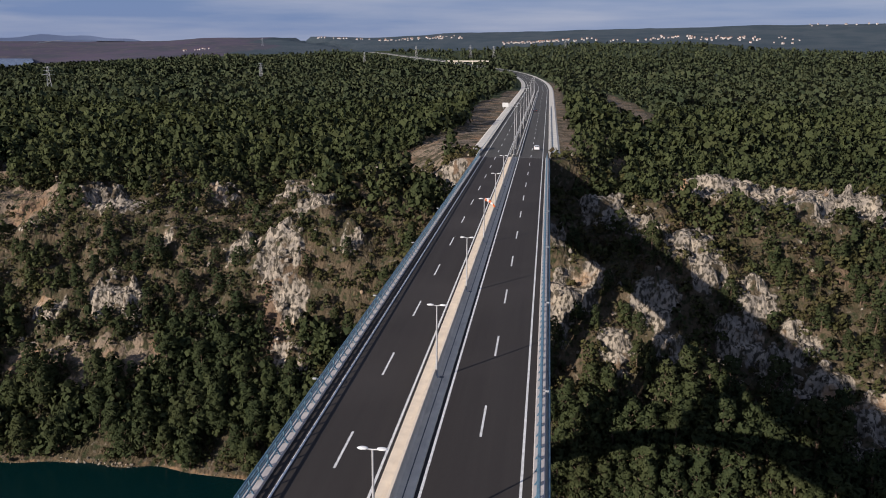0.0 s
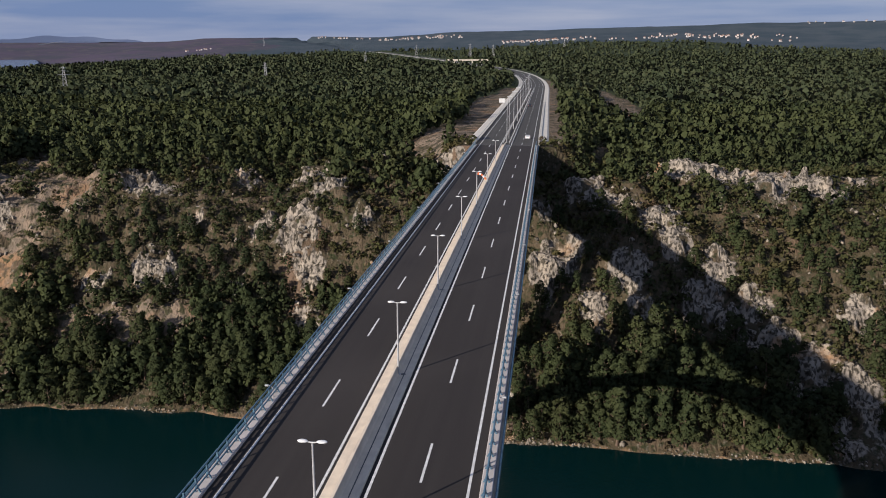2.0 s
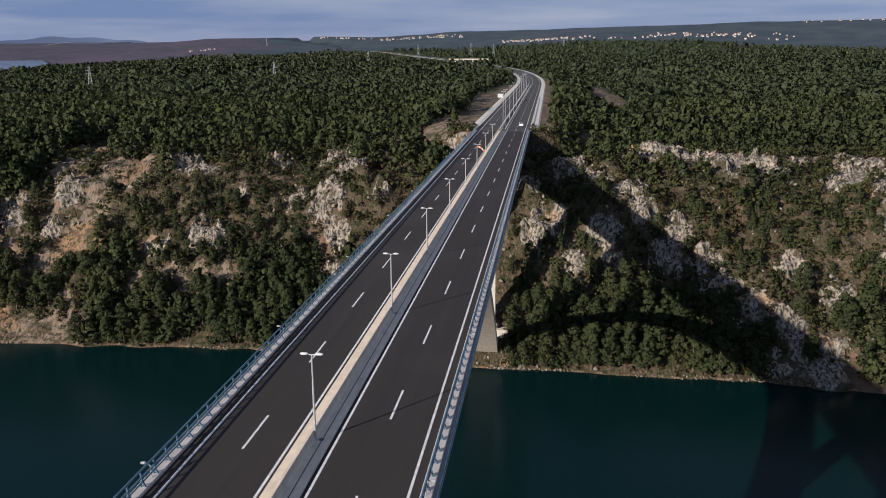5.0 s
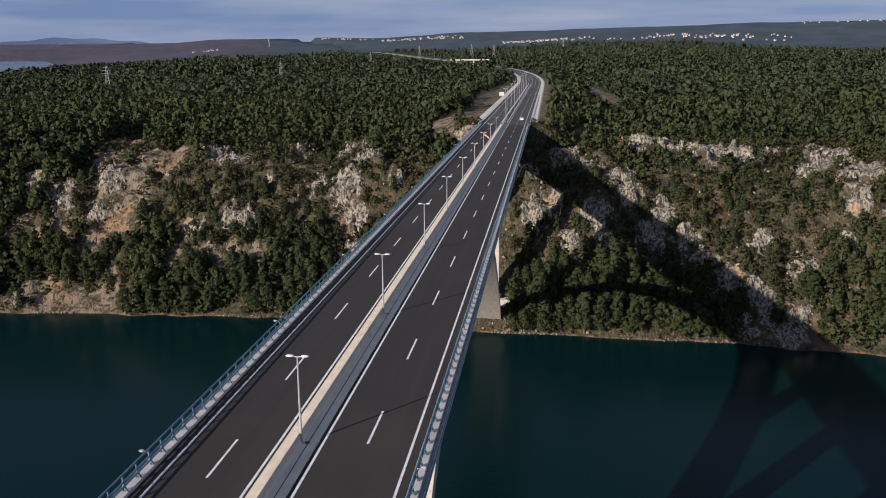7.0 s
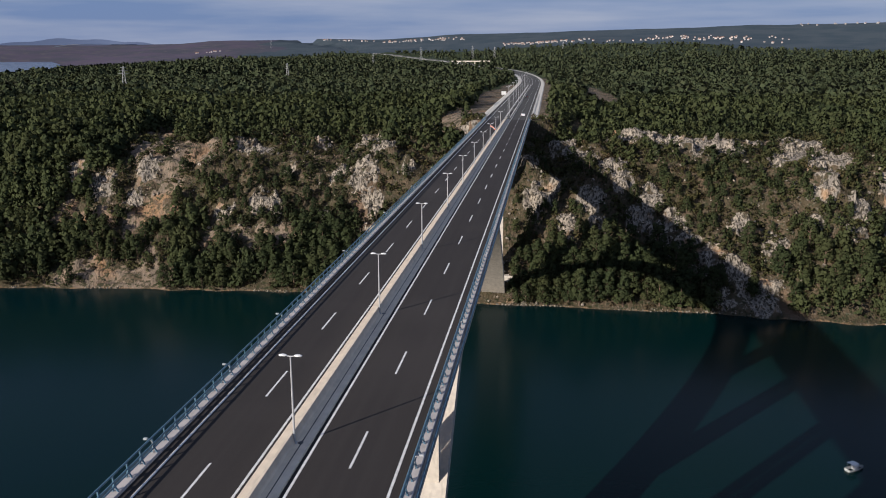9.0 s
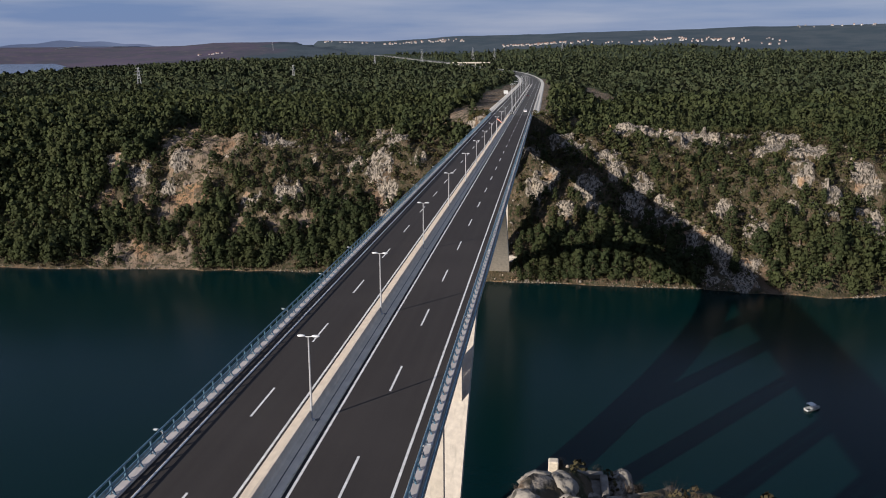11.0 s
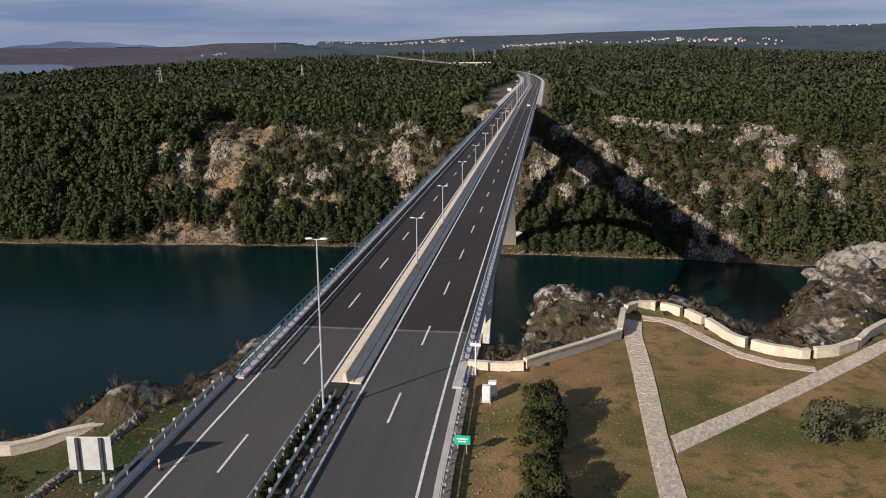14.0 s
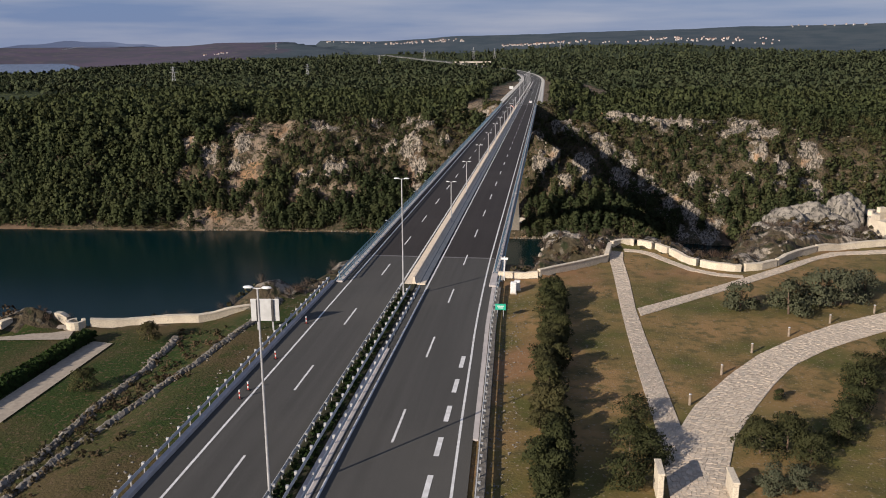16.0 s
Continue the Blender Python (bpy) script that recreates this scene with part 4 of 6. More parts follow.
# the trees nearest to the bridge, one by one
taken = []
count = 0
for trial in range(9000):
    if count == 290:
        break
    by_bridge = trial < 700
    x, y = (rng.uniform(6, 82), rng.uniform(151, 172)) if by_bridge else (rng.uniform(-185, 140), rng.uniform(151, 206))
    ok, keep = free_ground(x, y)
    h = rng.uniform(4.5, 8.5) if 6 < x < 14 else rng.uniform(8.5, 13.5) if by_bridge else rng.uniform(8.0, 13.0) if y < 178 else rng.uniform(4.5, 8.5)
    if by_bridge and (y > 168 - 0.12 * x + 4 or ok):
        ok, keep = ok and y < 170, 1.0
    if not ok or rng.uniform() > keep or -9 < x < (6.5 if y < 200 else 13) or any((x - a) ** 2 + (y - b) ** 2 < 12 for a, b in taken):
        continue
    taken.append((x, y))
    count += 1
    tree = tagged(new("pine_tree"), "dark green Aleppo pine on the rocky river bank", "tree", "pines on the far bank")
    tree.matrix_basis = Matrix.Translation((x, y, float(ground_z(x, y)) - 0.3)) @ Matrix.Rotation(rng.uniform(0, 6.28), 4, "Z") @ Matrix.Diagonal((h, h, h, 1))
    placed("crown", FINE_MESH[count % 6], tree)
    placed("trunk", TRUNKS[count % 3], tree)


def wood(name, n, x0, x1, y0, y1, low, high, templates, gap, label, material=None, outside=None):
    xs, yy = rng.uniform(x0, x1, n), rng.uniform(y0, y1, n)
    ok, keep = free_ground(xs, yy)
    ok &= (rng.uniform(size=n) < keep) & clear_of_road(xs, yy, gap)
    if outside:
        ok &= ~((xs > outside[0]) & (xs < outside[1]) & (yy > outside[2]) & (yy < outside[3]))
    xs, yy = xs[ok], yy[ok]
    zs = ground_z(xs, yy) - 0.25
    h = rng.uniform(low, high, len(xs)) * (1 + 0.2 * bumps(xs, yy, 60, 8))
    me = quads_mesh(name, planted(rng, templates, xs, yy, zs, h), material or PINE, len(templates[0]))
    return tagged(placed(name, me), label, "woods", kind="stuff")


wood("pine_wood", 800, -185, 140, 150, 212, 2.5, 5.5, MIDDLE, 14, "young dark green pines filling the gaps of the slope")
wood("pine_wood", 620, -150, -14, 152, 186, 5.0, 9.5, MIDDLE, 14, "tall dark green pines above the river bank")
wood("pine_wood", 1700, -340, -180, 148, 262, 7.0, 12.5, MIDDLE, 14, "tall dense dark green pines down to the water")
wood("pine_wood", 4800, -340, 300, 148, 300, 4.5, 10.0, MIDDLE, 19, "dense dark green pine wood on the far bank", outside=(-185, 140, 140, 212))
wood("pine_wood", 10500, -420, 420, 290, 560, 4.5, 9.5, COARSE, 19, "dense dark green pine wood on the plateau")
wood("pine_wood", 21000, -1000, 1000, 540, 1150, 5.0, 8.5, SPARSE, 20, "wide dark green pine wood beside the motorway", HAZED_PINE)
wood("pine_wood", 23000, -2300, 2300, 1130, 2600, 6.0, 10.0, DISTANT, 26, "wide dark green pine wood reaching to the hills", HAZED_PINE)
wood("pine_wood", 12000, -3300, 3300, 2550, 4560, 7.0, 12.0, DISTANT, 30, "far dark woods below the hills", HAZED_PINE)


def scrub(name, n, x0, x1, y0, y1, low, high, material, test, label, templates):
    xs, yy = rng.uniform(x0, x1, n), rng.uniform(y0, y1, n)
    ok = test(xs, yy)
    xs, yy = xs[ok], yy[ok]
    h = rng.uniform(low, high, len(xs))
    me = quads_mesh(name, planted(rng, templates, xs, yy, ground_z(xs, yy) - 0.15, h), material, len(templates[0]))
    return tagged(placed(name, me), label, "scrub", kind="stuff")


LOW = [crown(rng, 36, 0.125, s, 6, 0.1) for s in (1.2, 1.5, 1.8, 1.4)]


def twigs(rng, n, shape):
    """A leafless shrub of height 1: thin upright blades fanning out."""
    a, r = rng.uniform(0, 2 * math.pi, n), rng.uniform(0, 0.5, n) * shape
    foot = np.stack([0.2 * r * np.cos(a), 0.2 * r * np.sin(a), np.zeros(n)], 1)
    tip = np.stack([r * np.cos(a), r * np.sin(a), rng.uniform(0.5, 1.0, n)], 1)
    start = foot + (tip - foot) * rng.uniform(0.1, 0.6, n)[:, None]
    tip = tip + rng.normal(size=(n, 3)) * 0.08
    b = rng.uniform(0, 2 * math.pi, n)
    w = np.stack([np.cos(b), np.sin(b), 0 * b], 1) * 0.008
    return faced(np.stack([start - w, start + w, tip + w * 0.5, tip - w * 0.5], 1), np.stack([np.cos(a), np.sin(a), 0.8 + 0 * a], 1))


TWIGS = [twigs(rng, 110, s) for s in (1.0, 1.4, 1.8)]
on_bank = lambda x, y: (y - shore_north(x) > 0.7) & (near_any(x, y, BARE, 0.9) + 0.8 * bumps(x, y, 6, 3) < 0.65) & (near_any(x, y, ROCKS_WEST + ROCKS_EAST, 1.0) + 0.7 * bumps(x, y, 5, 8) < 0.55) & clear_of_road(x, y, np.where(y < 222, 6, 12))
scrub("scrub", 5200, -260, 240, 150, 262, 0.8, 2.3, SCRUB, on_bank, "low brownish green scrub between the rocks", LOW)
scrub("scrub", 4200, 20, 240, 152, 262, 1.2, 3.6, SHRUB, on_bank, "dense low evergreen maquis on the slope", LOW)
scrub("scrub", 6000, -260, 20, 152, 262, 1.0, 2.8, SHRUB, on_bank, "dense low evergreen maquis on the slope", LOW)
scrub("pine_wood", 400, 62, 250, 166, 262, 2.5, 6.0, PINE, on_bank, "small dark pines scattered over the dry slope", MIDDLE)
wood("pine_wood", 420, 60, 270, 140, 170, 4.0, 8.0, MIDDLE, 14, "dark green pines along the waterline")
at_pier = lambda x, y: (x > 6) & (y - shore_north(x) > 3)
scrub("scrub", 40, 6, 14, 154, 166, 1.0, 2.2, BARE_TWIGS, at_pier, "reddish brown shrubs at the foot of the pier", LOW)
near_wall = lambda x, y: (y > wall_south(x) + 1.5) & ~((x > 56) & (y > -119)) & ~((np.hypot(x - 21, y + 128) < 6) & (bumps(x, y, 4, 3) < 0.2)) & (edge_south(x) - y > -14) & (np.abs(x) > 13)
scrub("scrub", 1700, -70, 90, -186, -95, 0.4, 1.5, SCRUB, near_wall, "dry brownish scrub on the brink of the gorge", LOW)
scrub("bare_shrubs", 2200, -70, 90, -186, -95, 0.5, 1.6, BARE_TWIGS, near_wall, "leafless reddish brown shrubs beyond the wall", TWIGS)
on_lawn_rim = lambda x, y: (x < -16.5) & (x > -26) & (y < -181) & (((x > -24) & (x < -19)) | (bumps(x, y, 5, 6) > 0.45))
scrub("scrub", 620, -26, -14, -235, -172, 0.25, 0.9, SCRUB, on_lawn_rim, "dry scrub and weeds on the embankment", LOW)


# ---- rocks ----
def rock_template(rng, detail=3):
    """A block bounded by random planes, with grooves and a rough skin."""
    bm = bmesh.new()
    bmesh.ops.create_icosphere(bm, subdivisions=detail, radius=1.0)
    off = Vector(rng.uniform(-50, 50, 3))
    planes = rng.normal(size=(13, 3)) * np.array([1, 1, 0.6])
    planes /= np.linalg.norm(planes, axis=1, keepdims=True)
    reach = rng.uniform(0.6, 1.0, 13)
    for q in bm.verts:
        d = q.co.normalized()
        facing = planes @ np.array(d)
        r = min(1.25, float(np.min(np.where(facing > 0.05, reach / np.maximum(facing, 0.05), 9))))
        r *= 1 + 0.12 * noise.noise(d * 2.1 + off) - 0.2 * abs(noise.noise(Vector((d.x * 4.2, d.y * 4.2, d.z * 1.0)) + off)) + 0.09 * noise.noise(d * 7 + off)
        q.co = d * r
    bm.verts.index_update()
    vs = np.array([q.co for q in bm.verts])
    ts = np.array([[q.index for q in fc.verts] for fc in bm.faces])
    bm.free()
    return vs, ts


ROCK_MID = [rock_template(rng, 3) for _ in range(5)]
ROCK_SMALL = [rock_template(rng, 1) for _ in range(5)]


def joined_rocks(name, spots, templates, label, category="rock", kind="", material=None):
    """spots: rows of x, y, z, and half sizes along x, y and z."""
    vs, ts, n = [], [], 0
    for x, y, z, a, b, c in spots:
        v, t = templates[rng.integers(0, len(templates))]
        w = rng.uniform(0, 6.28)
        q = v * np.array([a, b, c])
        q = np.stack([q[:, 0] * math.cos(w) - q[:, 1] * math.sin(w), q[:, 0] * math.sin(w) + q[:, 1] * math.cos(w), q[:, 2]], 1)
        vs.append(q + np.array([x, y, z]))
        ts.append(t + n)
        n += len(v)
    me = tris_mesh(name, np.concatenate(vs), np.concatenate(ts), material or LIMESTONE)
    return tagged(placed(name, me), label, category, kind=kind)


ROCK_MESH = [tris_mesh("rock", *t, LIMESTONE) for t in ROCK_MID]


def outcrop(spots, label):
    """One outcrop of several rocks; spots as above."""
    ob = tagged(new("rock_outcrop"), label, "rock", "rock outcrops")
    for x, y, z, a, b, c in spots:
        k = placed("rock", ROCK_MESH[rng.integers(0, len(ROCK_MESH))], ob)
        k.matrix_basis = Matrix.Translation((x, y, z)) @ Matrix.Rotation(rng.uniform(0, 6.28), 4, "Z") @ Matrix.Diagonal((a, b, c, 1))
    return ob


for x, y, r, h in ROCKS_WEST + ROCKS_EAST:
    spots = []
    for k in range(int(3 + r * 0.6)):
        a, d = rng.uniform(0, 6.28), r * math.sqrt(rng.uniform(0, 1)) * 0.95
        px, py = x + d * math.cos(a) * 1.15, y + d * math.sin(a) * 0.8
        s = rng.uniform(0.6, 1.5) * (0.5 + 0.04 * r)
        spots.append((px, py, float(ground_z(px, py)) - 0.25 * s, s * 1.3, s * rng.uniform(0.7, 1.1), s * rng.uniform(0.6, 0.9)))
    outcrop(spots, "fissured pale grey limestone outcrop on the slope")

spots = []
while len(spots) < 1100:
    x, y = rng.uniform(-240, 220), rng.uniform(150, 262)
    d = y - float(shore_north(x))
    if d < 1 or (abs(x) < 12 and y > NORTH - 8):
        continue
    pick = float(near_any(x, y, ROCKS_WEST + ROCKS_EAST, 2.2)) + 0.5 * (x > 80) * (d > 15) + 0.3 * float(bumps(x, y, 20, 2) > 0.1)
    if rng.uniform() < pick:
        s = rng.uniform(0.25, 1.0)
        spots.append((x, y, float(ground_z(x, y)) + 0.1, s * 1.2, s, s * 0.9))
joined_rocks("scattered_rocks", spots, ROCK_SMALL, "grey limestone boulders scattered over the slope", "rocks", "stuff")
spots = []
for k in range(900):
    x = rng.uniform(-270, 190)
    y = float(shore_north(x)) + rng.uniform(-0.4, 0.9)
    s = rng.uniform(0.1, 0.4) * (1.3 if float(bumps(x, y, 14, 5)) > 0.2 else 0.6)
    spots.append((x, y, max(float(ground_z(x, y)), -0.1), s * 1.2, s, s * 0.8))
for k in range(260):
    x, y = rng.uniform(5.5, 15), rng.uniform(150, 158)
    s = rng.uniform(0.12, 0.4)
    spots.append((x, y, float(ground_z(x, y)), s * 1.2, s, s * 0.8))
joined_rocks("shore_rocks", spots, ROCK_SMALL, "pale limestone blocks along the waterline", "rocks", "stuff")

# the south bank: a knoll with a ruined platform, and a pale crag
CRAG_SMALL = [tris_mesh("rock", *rock_template(rng, 3), PALE_ROCK) for _ in range(3)]
CRAG = [tris_mesh("rock", *rock_template(rng, 5), PALE_ROCK) for _ in range(2)]
for spots in (((63, -112, 60.6, 5, 4.5, 4.2), (68, -109, 60.4, 6, 5, 5.2), (73, -106, 60.8, 6, 5, 5.8), (60, -117, 59.8, 4, 3.6, 3.6), (75, -101, 57, 6.5, 5, 5.5)), ((81, -104, 57, 7, 6, 6), (88, -108, 57, 7, 6, 6), (68, -110, 57, 5, 4, 4.5), (72, -123, 58, 5, 4, 5.2)), ((20.5, -127, 58.6, 3.8, 3.4, 3.2), (25, -128.5, 58.4, 4.2, 3.2, 3.0), (29.5, -131, 57.4, 3.8, 3.0, 2.8), (18.6, -131.5, 58.4, 3.0, 2.8, 3.0), (24.5, -134, 57.6, 4, 3, 3.2))):
    crag = tagged(new("rock_outcrop"), "large weathered grey limestone crag on the brink of the gorge", "rock", "rock outcrops")
    for x, y, z, a, b, c in spots:
        k = placed("rock", CRAG[rng.integers(0, 2)], crag)
        k.matrix_basis = Matrix.Translation((x, y, z)) @ Matrix.Rotation(rng.uniform(0, 6.28), 4, "Z") @ Matrix.Diagonal((a, b, c, 1))
for name, x0, x1, y0, y1, n in (("knoll", 16.5, 28, -138, -123, 20), ("crag", 52, 80, -138, -108, 26)):
    rubble = tagged(new("rock_outcrop"), "broken pale limestone boulders on the brink of the gorge", "rock", "rock outcrops")
    while n:
        x, y = rng.uniform(x0, x1), rng.uniform(y0, y1)
        if name == "crag" and (y < -131 + 0.9 * (x - 62) - 9 or y < float(wall_south(x)) + 4):
            continue
        n -= 1
        a = rng.uniform(0.6, 1.7) * (1.2 if name == "crag" else 0.8)
        k = placed("rock", CRAG_SMALL[rng.integers(0, 3)], rubble)
        k.matrix_basis = Matrix.Translation((x, y, float(ground_z(x, y)) - 0.3 * a)) @ Matrix.Rotation(rng.uniform(0, 6.28), 4, "Z") @ Matrix.Rotation(rng.normal() * 0.25, 4, "X") @ Matrix.Diagonal((a * 1.7, a * 1.15, a * 0.8, 1))
spots = []
for k in range(420):
    x, y = rng.uniform(13, 95), rng.uniform(-160, -92)
    if y > float(wall_south(x)) + 1 and float(edge_south(x)) - y > -16:
        s = rng.uniform(0.15, 0.6)
        spots.append((x, y, float(ground_z(x, y)) - 0.4 * s, s * 1.2, s, s * 0.9))
joined_rocks("scattered_rocks", spots, ROCK_SMALL, "grey limestone rubble below the parapet wall", "rocks", "stuff")
for path in ([(-24.8, -183), (-23.5, -193.3), (-23.6, -199), (-23.8, -203.2), (-23.1, -209.2), (-23.4, -218)], [(-16, -172), (-16.5, -181.6), (-17.6, -193.3), (-19.1, -201.8), (-20.9, -211.3), (-21.3, -220)]):
    line = np.array(path, float)
    run_ = np.r_[0, np.cumsum(np.hypot(*np.diff(line, axis=0).T))]
    v, f = [], []
    for i, t in enumerate(np.arange(0, run_[-1], 0.35)):
        x = np.interp(t, run_, line[:, 0]) + 0.25 * float(bumps(t, 3.0, 2.5, 4))
        y = np.interp(t, run_, line[:, 1])
        z = float(ground_z(x, y))
        for o, k in ((-0.5, -0.1), (-0.34, 0.24), (-0.05, 0.36), (0.3, 0.26), (0.5, -0.1)):
            v.append((x + o + rng.normal() * 0.06, y + rng.normal() * 0.05, z + k + rng.normal() * 0.06))
        if i:
            f += [(5 * i - 5 + k, 5 * i - 4 + k, 5 * i + 1 + k, 5 * i + k) for k in range(4)]
    rubble = tagged(new("rubble_wall"), "low tumbled dry stone wall in the grass", "stone wall", "dry stone walls")
    mesh_object("core", v, f, RUBBLE, rubble)
    spots = []
    for k in range(900):
        t = rng.uniform(0, run_[-1])
        x, y = np.interp(t, run_, line[:, 0]) + 0.25 * float(bumps(t, 3.0, 2.5, 4)) + rng.normal() * 0.3, np.interp(t, run_, line[:, 1])
        s = rng.uniform(0.07, 0.2)
        spots.append((x, y, float(ground_z(x, y)) + max(0.0, 0.3 - 0.6 * abs(x - np.interp(t, run_, line[:, 0]))), s * 1.4, s, s * 0.6))
    stones = joined_rocks("stones", spots, ROCK_SMALL, "", "", "stuff", PALE_RUBBLE)
    stones.parent = rubble
spots = []
for k in range(420):
    y = rng.uniform(-235, -164)
    x = rng.uniform(12.6, 15.5) if rng.uniform() < 0.75 else rng.uniform(-14.5, -12.8)
    s = rng.uniform(0.04, 0.14)
    spots.append((x, y, float(ground_z(x, y)), s * 1.2, s, s * 0.7))
joined_rocks("loose_stones", spots, ROCK_SMALL, "small pale stones strewn over the verge", "stones", "stuff", RUBBLE)


# ---- parapet walls ----
def wall_run(points, h, t, parent, low=0.4):
    """One stretch of wall along points, with a slightly wider coping."""
    v, f = [], []
    for i, (x, y) in enumerate(points):
        a, b = points[max(i - 1, 0)], points[min(i + 1, len(points) - 1)]
        d = Vector((b[0] - a[0], b[1] - a[1])).normalized()
        n = Vector((-d.y, d.x))
        z = float(ground_z(x, y)) if y < float(wall_south(x)) + 6 else 64.0
        z = min(max(z, 62.2), 62.8 if x < -14 else 64.1)
        for o, k in ((-t / 2, -low), (-t / 2, h - 0.14), (-t / 2 - 0.05, h - 0.12), (-t / 2 - 0.05, h), (t / 2 + 0.05, h), (t / 2 + 0.05, h - 0.12), (t / 2, h - 0.14), (t / 2, -low)):
            v.append((x + n.x * o, y + n.y * o, z + k))
    for i in range(len(points) - 1):
        for j in range(8):
            a, b = i * 8 + j, i * 8 + (j + 1) % 8
            f.append((a, b, b + 8, a + 8))
    f.append(tuple(reversed(range(8))))
    f.append(tuple(range((len(points) - 1) * 8, len(points) * 8)))
    return mesh_object("wall_segment", v, f, MASONRY, parent)


def resample(points, n):
    p = np.array(points, float)
    s = np.r_[0, np.cumsum(np.hypot(*np.diff(p, axis=0).T))]
    t = np.linspace(0, s[-1], n)
    return list(zip(np.interp(t, s, p[:, 0]), np.interp(t, s, p[:, 1])))


wall = tagged(new("parapet_wall"), "cream limestone parapet wall with gaps along the viewpoint", "stone wall", "parapet walls")
wall_run(resample([(10.9, -157.7), (13, -157.9), (16.4, -158.1)], 4), 0.85, 0.5, wall)
wall_run(resample([(16.5, -158.0), (21.5, -152.9), (26.4, -147.6)], 6), 1.05, 0.5, wall)
wall_run([(26.4, -147.4), (26.9, -144), (27.4, -140.4)], 1.25, 0.55, wall)
curve = [(27.8, -139.2), (29.2, -137.6), (31.0, -137.2), (33.0, -138.2), (34.9, -140.0), (36.8, -143.8), (38.6, -148.4), (41.2, -150.9), (44.2, -151.7), (47.6, -150.6), (50.4, -148.2)]
dense = resample(curve, 301)
for a, b in ((0, 42), (48, 73), (79, 108), (114, 178), (184, 238), (244, 300)):
    wall_run([dense[int(round(k))] for k in np.linspace(a, b, 8)], 1.05, 0.6, wall)
wall_run(resample([(50.7, -147.9), (52.6, -145.2), (55.6, -141.8), (58.8, -138.6)], 9), 1.05, 0.55, wall)
wall_run(resample([(59.1, -138.2), (63.4, -135.9), (71.3, -133.3), (84, -130.4)], 12), 1.05, 0.55, wall)
west_wall = tagged(new("parapet_wall"), "cream limestone parapet wall ending in a small turret", "stone wall", "parapet walls")
wall_run(resample([(-15.4, -171.4), (-19, -173.5), (-24.6, -177.2), (-31.2, -178.4), (-36.6, -180.6)], 14), 0.95, 0.6, west_wall)
for a, b in (((-40.0, -179.6), (-41.6, -179.5)), ((-42.2, -179.6), (-43.8, -180.1)), ((-44.4, -180.5), (-45.4, -181.5)), ((-45.7, -182.2), (-46.2, -183.6)), ((-46.3, -184.4), (-46.4, -185.8))):
    wall_run([a, ((a[0] + b[0]) / 2, (a[1] + b[1]) / 2), b], 1.05, 0.7, west_wall)
bm = bmesh.new()
for k in range(16):
    a0, a1 = 2 * math.pi * k / 16, 2 * math.pi * (k + 1) / 16
    if k in (3, 4):
        continue
    ring = [bm.verts.new((r * math.cos(a), r * math.sin(a), z)) for a in (a0, a1) for r in (0.75, 1.1) for z in (-0.6, 0.85)]
    for q in ((0, 1, 5, 4), (2, 6, 7, 3), (1, 3, 7, 5), (0, 2, 3, 1), (4, 5, 7, 6)):
        bm.faces.new([ring[i] for i in q])
bmesh.ops.recalc_face_normals(bm, faces=bm.faces)
turret = part("turret", bm, MASONRY, west_wall)
turret.location = (-38.1, -181.2, 62.6)

tower = tagged(new("stone_tower"), "cream crenellated stone tower on a crag above the gorge", "tower")
bm = bmesh.new()
ringp = [(7.5 * math.cos(2 * math.pi * k / 10), 7.5 * math.sin(2 * math.pi * k / 10)) for k in range(10)]
vs = [[bm.verts.new((x * s, y * s, z)) for x, y in ringp] for s, z in ((1.06, -8), (1.0, 0), (1.0, 2.2), (0.9, 2.2), (0.9, 1.0))]
for a, b in zip(vs, vs[1:]):
    for k in range(10):
        bm.faces.new((a[k], a[(k + 1) % 10], b[(k + 1) % 10], b[k]))
bm.faces.new(vs[-1])
part("wall", bm, MASONRY, tower)
for k in range(20):
    if k % 2 == 0:
        a = 2 * math.pi * (k + 0.5) / 20
        m = part("merlon", box_bm(-0.4, 0.4, -0.75, 0.75, 2.15, 3.1, 0.03), MASONRY, tower)
        m.matrix_basis = Matrix.Rotation(a, 4, "Z") @ Matrix.Translation((6.9, 0, 0))
tower.location = (81.5, -118.0, 63.4)


